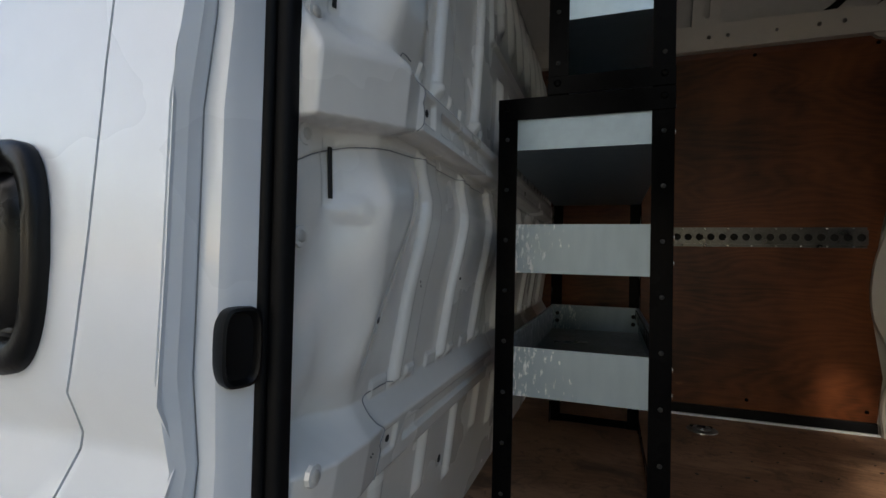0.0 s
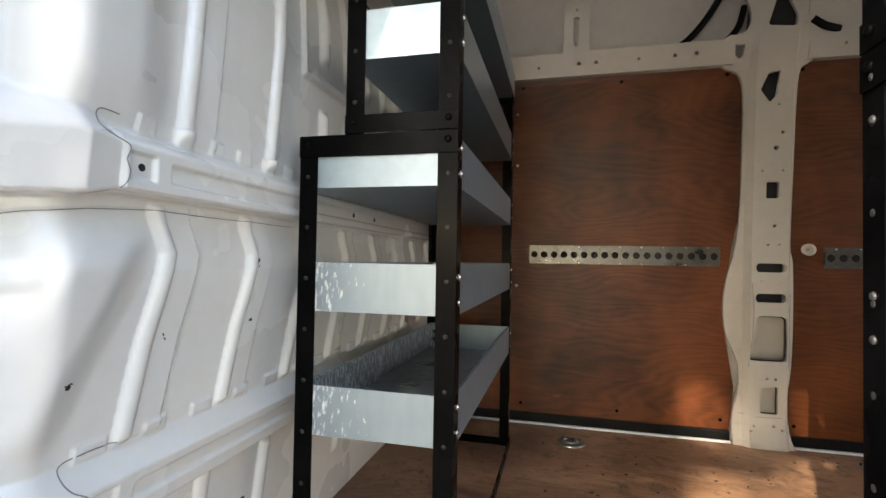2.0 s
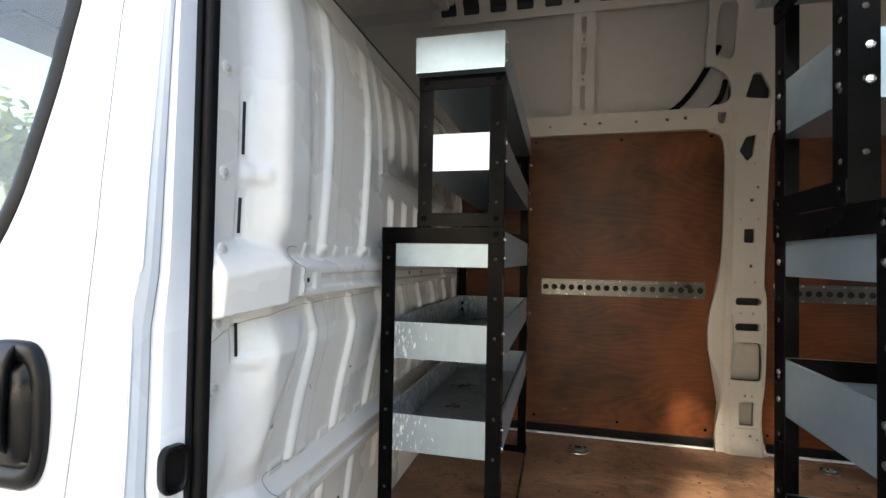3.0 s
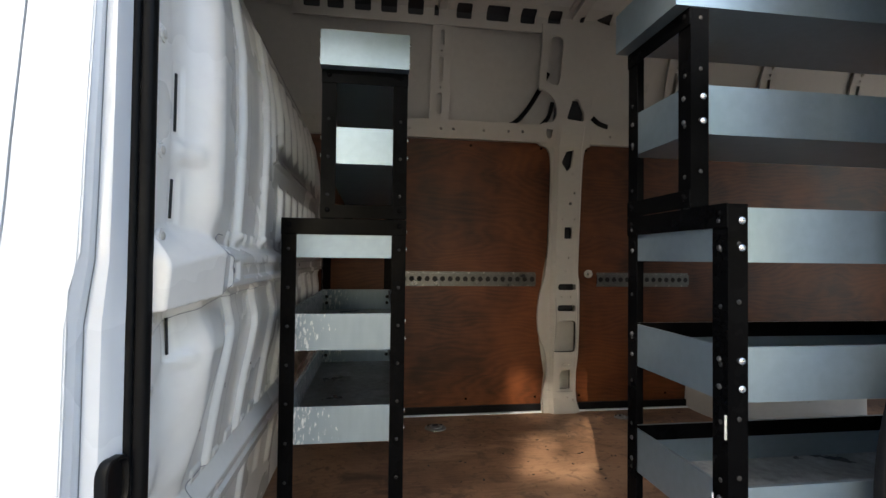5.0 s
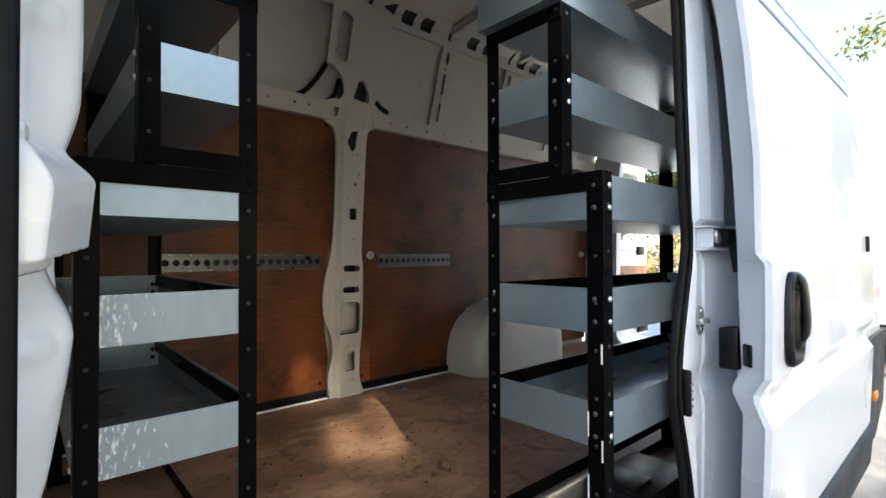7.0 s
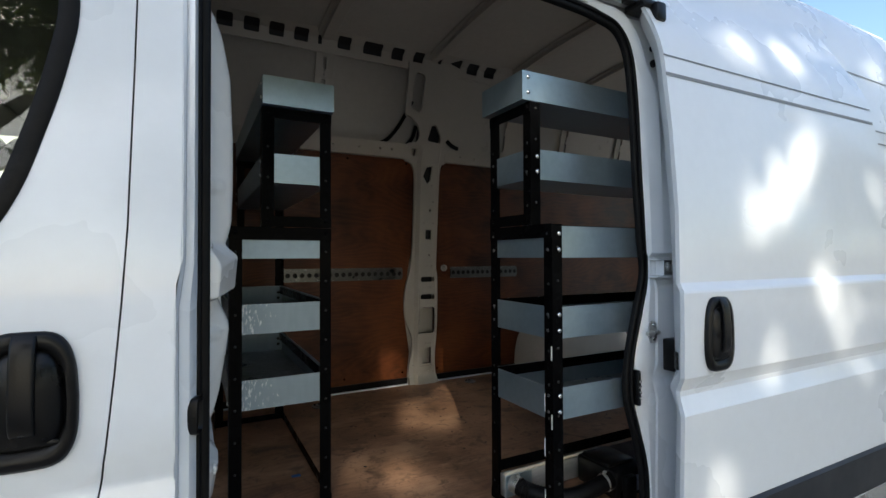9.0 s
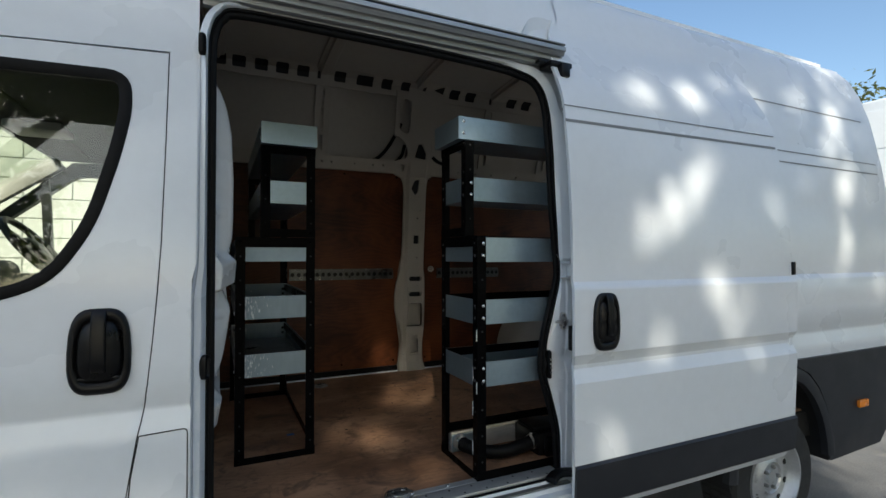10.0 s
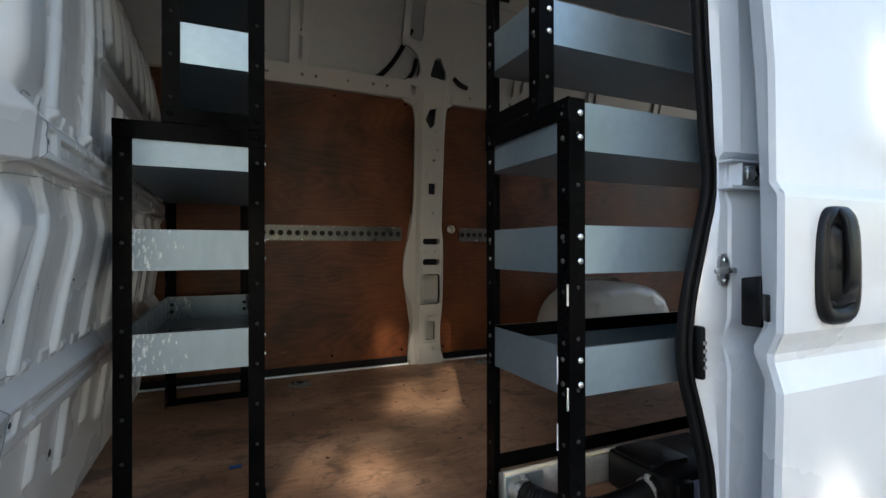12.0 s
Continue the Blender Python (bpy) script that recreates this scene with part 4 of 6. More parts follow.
# the beam, with its small holes
dots = [(0.47, 2.160), (0.64, 2.165), (0.71, 2.165), (0.88, 2.166), (1.02, 2.168), (1.10, 2.17), (1.62, 2.165), (1.74, 2.163), (1.90, 2.16), (2.05, 2.16), (2.3, 2.16), (2.6, 2.16), (2.9, 2.16)]
holes = [disc(u, v, 0.008 if i % 3 else 0.006, 8) for i, (u, v) in enumerate(dots)]
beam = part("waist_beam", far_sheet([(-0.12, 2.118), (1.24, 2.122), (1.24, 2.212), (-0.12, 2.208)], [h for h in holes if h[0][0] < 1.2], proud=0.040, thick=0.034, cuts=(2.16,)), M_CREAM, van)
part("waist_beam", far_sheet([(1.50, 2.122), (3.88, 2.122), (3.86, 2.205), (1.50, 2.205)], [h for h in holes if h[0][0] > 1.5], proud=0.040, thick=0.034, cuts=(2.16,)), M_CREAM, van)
# the pillar with its pressed openings
PILLAR = smoothed([(1.268, 0.570), (1.270, 0.70), (1.292, 0.82), (1.282, 0.92), (1.240, 1.02), (1.228, 1.14), (1.240, 1.26), (1.270, 1.38), (1.284, 1.55), (1.286, 1.80), (1.284, 2.00), (1.262, 2.090), (1.200, 2.122),
                   (1.200, 2.214), (1.262, 2.225), (1.285, 2.27), (1.262, 2.34), (1.200, 2.385), (1.170, 2.39), (1.165, 2.46), (1.165, 2.60), (1.150, 2.700)], 3)
PILLAR_R = smoothed([(1.52, 2.700), (1.500, 2.55), (1.478, 2.40), (1.478, 2.26), (1.520, 2.215), (1.520, 2.122), (1.482, 2.09), (1.470, 1.98), (1.466, 1.70), (1.462, 1.40), (1.474, 1.32), (1.478, 1.10), (1.474, 0.90), (1.462, 0.78), (1.470, 0.64), (1.490, 0.570)], 3)
outline = [(p.x, p.y) for p in PILLAR] + [(p.x, p.y) for p in PILLAR_R]
holes = [rect(1.368, 1.580, 1.412, 1.646, 0.008), rounded([(1.345, 1.284), (1.440, 1.284), (1.448, 1.302), (1.440, 1.320), (1.345, 1.320), (1.337, 1.302)], 0.014, 3),
         rounded([(1.345, 1.162), (1.440, 1.162), (1.448, 1.180), (1.440, 1.198), (1.345, 1.198), (1.337, 1.180)], 0.014, 3),
         rounded([(1.318, 0.925), (1.452, 0.925), (1.456, 1.00), (1.450, 1.108), (1.346, 1.108), (1.340, 1.04)], 0.022, 3), rect(1.362, 0.712, 1.424, 0.824, 0.010),
         rounded([(1.205, 2.420), (1.275, 2.410), (1.285, 2.450), (1.280, 2.640), (1.215, 2.650), (1.200, 2.60)], 0.03, 4),
         rounded([(1.345, 2.245), (1.445, 2.235), (1.445, 2.275), (1.400, 2.350), (1.368, 2.345)], 0.012, 3),
         rounded([(1.338, 2.010), (1.372, 1.960), (1.395, 1.985), (1.408, 2.085), (1.365, 2.075)], 0.008, 3),
         rounded([(1.205, 2.190), (1.262, 2.140), (1.275, 2.150), (1.275, 2.190)], 0.006, 3)]
holes += [disc(u, v, r, 8) for u, v, r in ((1.398, 1.78, 0.009), (1.420, 1.84, 0.006), (1.405, 1.95, 0.005), (1.352, 1.69, 0.004), (1.425, 1.69, 0.004), (1.400, 1.47, 0.006), (1.38, 1.395, 0.004), (1.42, 1.395, 0.004),
                                           (1.360, 1.245, 0.004), (1.415, 1.245, 0.004), (1.385, 0.855, 0.005), (1.415, 0.855, 0.005), (1.34, 0.660, 0.004), (1.41, 0.665, 0.006), (1.44, 0.650, 0.005), (1.330, 0.64, 0.004))]
bm = cut(cut(flat(outline, holes), "z", (1.0, 1.4, 1.8, 2.1, 2.25, 2.4, 2.53, 2.65)), "x", (1.255, 1.30, 1.322, 1.455, 1.464))
PRESS = [(1.15, 0.026), (1.255, 0.024), (1.300, 0.022), (1.322, 0.0), (1.455, 0.0), (1.464, 0.014), (1.53, 0.020)]
for v in bm.verts:
    press = lerp(PRESS, v.co.x) * step(2.24, 2.12, v.co.z) + 0.008 * step(2.12, 2.24, v.co.z)
    v.co.y = far_y(v.co.z) - 0.052 + press - 0.02 * step(0.66, 0.58, v.co.z)
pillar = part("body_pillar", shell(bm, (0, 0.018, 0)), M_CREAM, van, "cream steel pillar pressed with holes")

# charcoal sheet behind the pillar holes, its colour standing for their shade
part("pillar_hole_shade", far_sheet(rect(1.29, 1.13, 1.46, 2.36), proud=-0.022, thick=0.004), M_TRIM_SHADE, pillar)

# dark rings put the shade at two lower hole edges into colour
for outline, r in ((holes[3], 0.0045), (holes[4], 0.003)):
    bm = bmesh.new()
    sweep(bm, [(p[0], far_y(p[1]) - 0.036, p[1]) for p in outline], round_profile(r, 5), closed=True, up=(0, 1, 0))
    part("hole_edge_shade", bm, M_TRIM_SHADE, pillar)
# creases: thin grey lines laid on the pillar as their shade
for line in ([(1.290, 0.705), (1.345, 0.698), (1.44, 0.700)], [(1.318, 0.900), (1.330, 1.02), (1.334, 1.12), (1.326, 1.24)], [(1.464, 0.90), (1.466, 1.20)]):
    bm = bmesh.new()
    sweep(bm, [(x, far_y(z) - 0.0525 + lerp(PRESS, x), z) for x, z in line], round_profile(0.0012, 5), up=(0, 1, 0))
    part("crease_shade", bm, M_GROOVE, pillar)

# upper side panels above the beam
for x0, x1 in ((1.49, 1.915), (2.02, 2.50), (2.60, 3.10), (3.2, 3.6)):
    part("upper_panel", far_sheet(rect(x0, 2.20, x1, 2.665), proud=0.012, thick=0.006), M_CREAM, van, smooth=True)
for x0 in (0.575, 1.915, 2.50, 3.10):
    w = 0.105
    slots = [rect(x0 + 0.040, 2.235, x0 + 0.064, 2.345, 0.011), rect(x0 + 0.040, 2.395, x0 + 0.064, 2.52, 0.011), rect(x0 + 0.040, 2.57, x0 + 0.064, 2.64, 0.011), disc(x0 + 0.052, 2.37, 0.006, 8), disc(x0 + 0.052, 2.545, 0.006, 8)]
    part("roof_strut", far_sheet(rect(x0, 2.200, x0 + w, 2.700), slots, proud=0.030, thick=0.012), M_CREAM, van)
# head rail with a row of square holes
holes = [rect(u - w / 2, 2.695, u + w / 2, 2.752, 0.010) for u, w in ((-0.03, 0.08), (0.085, 0.08), (0.219, 0.08), (0.349, 0.08), (0.483, 0.08), (0.732, 0.08), (0.909, 0.12), (1.071, 0.08), (1.215, 0.07), (1.618, 0.085), (1.755, 0.085),
                                                                   (2.134, 0.085), (2.277, 0.085), (2.62, 0.085), (2.76, 0.085), (3.1, 0.085), (3.25, 0.085))]
holes += [rect(0.578, 2.69, 0.602, 2.765, 0.010), rect(1.355, 2.72, 1.380, 2.755, 0.005), rect(1.93, 2.69, 1.955, 2.77, 0.010), rect(2.49, 2.69, 2.515, 2.77, 0.010), rounded([(1.44, 2.735), (1.53, 2.715), (1.52, 2.76)], 0.006, 3)]
part("head_rail", far_sheet([(-0.12, 2.660), (3.62, 2.660), (3.62, 2.785), (-0.12, 2.785)], holes, proud=0.034, thick=0.010, cuts=(2.69, 2.73, 2.76)), M_CREAM, van)
# charcoal sheet that darkens the rail's square holes in place of shade
part("rail_hole_shade", far_sheet([(-0.12, 2.672), (3.61, 2.672), (3.61, 2.772), (-0.12, 2.772)], proud=0.012, thick=0.004, cuts=(2.69, 2.73, 2.76)), M_TRIM_SHADE, van)
# wiring loom behind the beam
bm = bmesh.new()
sweep(bm, smoothed([(0.98, far_y(2.2) + 0.010, 2.195), (1.06, 1.972, 2.225), (1.13, 1.955, 2.30), (1.19, 1.945, 2.40), (1.24, 1.94, 2.50)], 5), round_profile(0.013, 8), up=(0, 1, 0))
part("wiring_loom", bm, M_RUBBER, van, "black wiring loom", smooth=True)
bm = bmesh.new()
sweep(bm, smoothed([(1.20, 1.965, 2.20), (1.25, 1.955, 2.26), (1.27, 1.945, 2.34)], 4), round_profile(0.012, 8), up=(0, 1, 0))
part("wiring_loom", bm, M_RUBBER, van, "black wiring loom", smooth=True)
bm = bmesh.new()
sweep(bm, smoothed([(1.505, 1.945, 2.265), (1.545, 1.945, 2.235), (1.60, 1.955, 2.220)], 4), rect(-0.012, -0.006, 0.012, 0.006), up=(0, 1, 0))
part("cable_clip", bm, M_RUBBER, van, smooth=True)

# floor and its edging
part("floor_sheet", boxed((-0.17, 0.172, FLOOR - 0.012), (3.95, 2.10, FLOOR), 0.002), M_FLOORPLY, van, "worn brown plywood floor with scuffs and dust")
part("under_floor", boxed((-0.9, 0.15, 0.42), (3.9, 2.12, FLOOR - 0.014)), M_DARK, van)
part("floor_gap_strip", boxed((-0.10, 2.076, FLOOR + 0.001), (1.262, 2.100, FLOOR + 0.046), 0.004), M_RUBBER, van)
part("floor_gap_strip", boxed((1.492, 2.076, FLOOR + 0.001), (2.22, 2.100, FLOOR + 0.046), 0.004), M_RUBBER, van)
part("floor_edging", boxed((-0.10, 2.058, FLOOR + 0.0005), (1.262, 2.075, FLOOR + 0.008), 0.002), M_WHITE, van)
part("floor_edging", boxed((1.492, 2.058, FLOOR + 0.0005), (2.24, 2.075, FLOOR + 0.008), 0.002), M_WHITE, van)

# inner wheel arch on the far side
bm = bmesh.new()
lines = []
NU = 40
for j in range(13):
    s = j / 12
    row = []
    for i in range(NU + 1):
        a = math.pi * i / NU
        c, sn = math.cos(a), math.sin(a)
        x = 2.68 - (0.50 - 0.19 * s ** 3) * math.copysign(abs(c) ** 0.72, c)
        h = (0.455 - 0.07 * s ** 3) * abs(sn) ** 0.62
        y = 2.10 - 0.335 * math.sin(s * math.pi / 2) ** 0.75
        ribs = 0.010 * max(0, math.sin(a * 16)) ** 2 * step(0.55, 0.7, s) * step(0.2, 0.4, abs(sn))
        row.append(bm.verts.new((x, y - ribs, FLOOR + h)))
    lines.append(row)
for a, b in zip(lines, lines[1:]):
    for i in range(NU):
        bm.faces.new((a[i], a[i + 1], b[i + 1], b[i]))
bm.faces.new(lines[-1])
part("inner_wheel_arch", bm, M_CREAM, van, "cream steel inner wheel arch", smooth=True, sharp=50)

# bulkhead: a pressed steel sheet with ribs and two beams
BASE = [(0.575, -0.100), (0.90, -0.060), (1.05, -0.036), (1.17, -0.021), (1.24, -0.010), (1.29, -0.004), (1.32, -0.005), (1.36, -0.010), (1.40, -0.009), (1.50, -0.002), (1.62, 0.002), (1.75, 0.003), (1.90, -0.004), (2.05, -0.030), (2.18, -0.085)]
BEND = [(1.03, -0.022), (1.19, -0.002), (1.27, 0.014), (1.315, 0.022), (1.345, 0.012), (1.38, 0.000)]
FLAP = [(0.148, 1.322), (0.171, 1.331), (0.20, 1.344), (0.253, 1.362), (0.32, 1.372), (0.404, 1.379), (0.824, 1.381), (2.1, 1.382)]


def along(table, v):
    return np.interp(v, [p for p, q in table], [q for p, q in table])


def ease(a, b, v):
    t = np.clip((v - a) / (b - a), 0, 1)
    return t * t * (3 - 2 * t)


def hump(c, w, v, edge):
    """1 within w of c, falling to 0 over edge."""
    return 1 - ease(w, w + edge, np.abs(v - c))


def bead(c, r, v):
    """A half-round rib of half width r."""
    return np.sqrt(np.clip(1 - ((v - c) / r) ** 2, 0, 1))


def bulk_x(y, z):
    """How far the pressed sheet stands into the load space; y and z may be arrays."""
    y, z = np.asarray(y, dtype=float), np.asarray(z, dtype=float)
    x = along(BASE, z) - 0.036 * ease(0.290, 0.215, y)
    # ribs of the middle field: a bead, then a shallow raised strip
    rib = 0.0 * y
    for i in range(8):
        c = 0.421 + 0.2055 * i + along(BEND, z)
        rib = np.maximum(rib, 0.013 * bead(c, 0.015, y))
        rib = np.maximum(rib, 0.007 * ease(c - 0.004, c + 0.004, y) * ease(c + 0.066, c + 0.061, y))
    x = x + rib * ease(1.036, 1.052, z) * ease(1.392, 1.375, z)
    # ribs of the upper field
    rib = 0.0 * y
    for i in range(2):
        c = 0.468 + 0.226 * i + 0.070 * (z - 1.52)
        high = ease(2.10, 2.04, z)
        rib = np.maximum(rib, 0.014 * bead(c, 0.015, y) * high)
        if i < 1:
            rib = np.maximum(rib, 0.006 * ease(c - 0.004, c + 0.004, y) * ease(c + 0.070, c + 0.064, y) * high)
    x = x + rib * ease(1.478, 1.500, z)
    # ribs of the foot
    foot = 0.0 * y
    for i in range(9):
        foot = np.maximum(foot, bead(0.405 + 0.19 * i, 0.017, y) * hump(0.825 + 0.05 * (i % 2), 0.075, z, 0.02))
    x = x + 0.012 * foot
    # one long framed field near the top, with upright beads in it and short ones below
    x = x + 0.009 * hump(1.30, 0.493, y, 0.008) * hump(1.90, 0.168, z, 0.010) - 0.008 * hump(1.30, 0.478, y, 0.008) * hump(1.90, 0.153, z, 0.010)
    for i in range(7):
        c = 0.905 + 0.132 * i
        x = x + 0.014 * bead(c, 0.020, y) * hump(1.91, 0.105, z, 0.03) + 0.014 * bead(c, 0.018, y) * hump(1.585, 0.070, z, 0.02)
    # broad soft swellings towards the door
    x = x + 0.020 * hump(0.21 + 0.46 * (z - 1.058), 0.022, y, 0.075) * ease(1.02, 1.10, z) * ease(1.385, 1.29, z)
    x = x + 0.022 * ease(0.240, 0.305, y) * ease(0.450, 0.355, y) * ease(1.44, 1.56, z) * ease(2.12, 1.98, z)
    # the sheet that laps over the middle field, below the upper beam
    x = x + 0.0045 * ease(-0.0015, 0.0015, z - along(FLAP, y)) * ease(1.40, 1.39, z)
    # upper beam: flat face with a groove, sloped top, tabs
    face = 0.031 - 0.009 * hump(1.428, 0.012, z, 0.003) * ease(0.412, 0.418, y) - 0.006 * hump(0.366, 0.018, y, 0.003) * hump(1.430, 0.016, z, 0.003)
    top = ease(1.486, 1.455, z)
    beam = ease(1.394, 1.399, z) * top * ease(0.330, 0.337, y)
    x = x + (face - x) * beam
    tabs = np.clip(np.sin((y - 0.372) * 2 * math.pi / 0.075) * 6, 0, 1)
    x = x + 0.0045 * tabs * ease(0.345, 0.355, y) * ease(1.478, 1.481, z) * ease(1.508, 1.506, z)
    # the deeper box at its door end, with a slanted end
    low, edge = along([(0.148, 1.370), (0.298, 1.386), (0.337, 1.396)], y), along([(0.148, 1.437), (0.283, 1.464), (0.337, 1.458)], y)
    crest = along([(0.148, 1.512), (0.24, 1.512), (0.30, 1.502), (0.337, 1.488)], y)
    face = along([(0.148, -0.012), (0.20, 0.006), (0.25, 0.022), (0.288, 0.0345), (0.330, 0.0285), (0.337, 0.028)], y)
    face = face - 0.006 * (edge - z) / 0.07
    shape = ease(-0.003, 0.003, z - low) * (1 - ease(0, 1, (z - edge + 0.004) / (crest - edge)))
    x = x + (face - x) * shape * ease(0.3385, 0.3360, y)
    # lower beam: sloped top, face with a groove, slanted box end
    face = along([(0.93, -0.026), (1.0, -0.014)], z) - 0.009 * hump(0.970, 0.012, z, 0.003) * ease(0.412, 0.418, y) - 0.005 * hump(0.364, 0.018, y, 0.003) * hump(0.975, 0.016, z, 0.003)
    face = face + along([(0.148, -0.022), (0.185, -0.004), (0.215, 0.004), (0.285, 0.006), (0.330, 0.0), (0.337, -0.0005)], y)
    lower = ease(0.924, 0.930, z) * (1 - np.clip((z - 1.002) / 0.040, 0, 1))
    x = x + (face - x) * lower
    tabs = np.clip(np.sin((y - 0.33) * 2 * math.pi / 0.1027) * 6, 0, 1)
    x = x + 0.004 * tabs * ease(0.30, 0.31, y) * ease(1.038, 1.041, z) * ease(1.062, 1.060, z)
    # shallow frames round the slots, and dimples below them
    for y0, z0, h in ((0.228, 1.709, 0.048), (0.226, 1.550, 0.032), (0.229, 1.326, 0.030)):
        x = x - 0.003 * hump(y0, 0.009, y, 0.004) * hump(z0, h + 0.008, z, 0.004)
    x = x + 0.006 * hump(0.245, 0.006, y, 0.018) * hump(1.285, 0.003, z, 0.018) + 0.008 * hump(0.245, 0.010, y, 0.02) * hump(1.628, 0.006, z, 0.02)
    x = x + 0.0007 * np.sin(y * 9 + 2 * np.sin(z * 5)) * np.sin(z * 7 + 1)
    flange = along(BASE, z) - 0.040
    return flange + (x - flange) * ease(0.1485, 0.162, y)


ys = np.concatenate((np.linspace(0.148, 0.80, 234), np.linspace(0.80, 2.075, 232)[1:]))
zs = np.concatenate((np.linspace(0.576, 0.90, 55), np.linspace(0.90, 1.55, 251)[1:], np.linspace(1.55, 2.18, 106)[1:]))
gy, gz = np.meshgrid(ys, zs)
gx = bulk_x(gy, gz)
cols = len(ys)
me = bpy.data.meshes.new("bulkhead")
me.from_pydata(np.stack((gx, gy, gz), -1).reshape(-1, 3).tolist(), [], [(r * cols + c, r * cols + c + 1, (r + 1) * cols + c + 1, (r + 1) * cols + c) for r in range(len(zs) - 1) for c in range(cols - 1)])
for f in me.polygons:
    f.use_smooth = True
bulkhead = link("bulkhead", me, M_BULK, van, "pale pressed-steel bulkhead with ribs and beams")
bm = bmesh.new()
sweep(bm, [(float(bulk_x(y, along(FLAP, y) - 0.003)) + 0.0006, y, float(along(FLAP, y)) - 0.0016) for y in np.arange(0.15, 0.80, 0.01)], round_profile(0.0008, 5), up=(1, 0, 0))
part("lap_joint", bm, M_GROOVE, bulkhead)
bm = boxed((-0.125, 0.15, 0.55), (-0.105, 2.08, 2.18))
for v in bm.verts:
    v.co.x += -0.02
part("bulkhead_back", bm, M_SKIN, bulkhead)
part("cab_loft", boxed((-0.76, 0.16, 2.17), (-0.095, 2.05, 2.20)), M_DARK, bulkhead)
# dark bars laid on the uncut sheet stand for the shade inside slots
for y, z, h in ((0.228, 1.709, 0.048), (0.226, 1.550, 0.032), (0.229, 1.326, 0.030)):
    bm = bmesh.new()
    sweep(bm, [(float(bulk_x(y, z + h * t)) + 0.0012, y, z + h * t) for t in (-1, 1)], rounded([(-0.0032, -0.002), (0.0032, -0.002), (0.0032, 0.001), (-0.0032, 0.001)], 0.001, 2), up=(1, 0, 0))
    part("slot", bm, M_DARK, bulkhead)
for y, z in ((0.176, 1.487), (0.182, 1.360), (0.182, 1.250), (0.182, 1.00), (0.180, 1.62), (0.180, 1.80)):
    x = float(bulk_x(y, z))
    part("fixing", lathe(bmesh.new(), [(0.013, -0.002), (0.012, 0.003), (0.006, 0.004)], 10, facing((x, y, z), (1, 0, 0))), M_BULK, bulkhead)
    stud(bulkhead, (x + 0.002, y, z), (1, 0, 0), BOLT_DULL)
# dark discs laid on the sheet stand for the shade in small holes
for y, z, r in ((0.366, 1.430, 0.0055), (0.366, 0.975, 0.0055), (0.304, 1.148, 0.004), (0.661, 1.306, 0.004), (0.66, 1.19, 0.003), (0.73, 0.80, 0.009), (1.05, 1.43, 0.007), (1.20, 1.43, 0.007)):
    x = float(bulk_x(y, z))
    part("pierced_hole", lathe(bmesh.new(), [(r, -0.004), (r, 0.0008), (r * 0.4, 0.001)], 10, facing((x, y, z), (1, 0, 0))), M_DARK, bulkhead)
for spots in (((0.345, 1.497), (0.318, 1.497), (0.314, 1.484), (0.312, 1.470), (0.330, 1.462), (0.343, 1.452), (0.338, 1.436), (0.343, 1.420), (0.336, 1.398)),
              ((0.391, 1.048), (0.350, 1.050), (0.317, 1.044), (0.314, 1.026), (0.322, 1.010), (0.339, 0.996), (0.331, 0.980), (0.338, 0.965), (0.333, 0.930))):
    bm = bmesh.new()
    sweep(bm, [(float(bulk_x(y, z)) + 0.0006, y, z) for y, z in [(p.x, p.y) for p in smoothed([(y, z) for y, z in spots], 4)]], round_profile(0.0009, 5), up=(1, 0.1, 0))
    part("sealed_joint", bm, M_GROOVE, bulkhead)
for y, z in ((0.300, 1.150), (0.304, 1.146), (0.309, 1.151), (0.452, 1.185), (0.448, 1.192), (0.660, 1.300), (0.663, 1.294), (0.655, 1.19), (0.30, 0.975), (0.305, 0.977)):
    x = float(bulk_x(y, z))
    bm = bmesh.new()
    bmesh.ops.create_cube(bm, size=1, matrix=facing((x, y, z), (1, 0, 0)) @ Matrix.Rotation(y * 40, 4, "Z") @ Matrix.Diagonal((0.005, 0.002, 0.0012, 1)))
    part("paint_chip", bm, M_TRIM_SHADE, bulkhead)


# ---- the two racks ----
HOLE = shared("bolt_hole", lathe(bmesh.new(), [(0.0048, -0.0005), (0.0048, 0.0003), (0.0015, 0.0004)], 8, Matrix()), M_DARK)


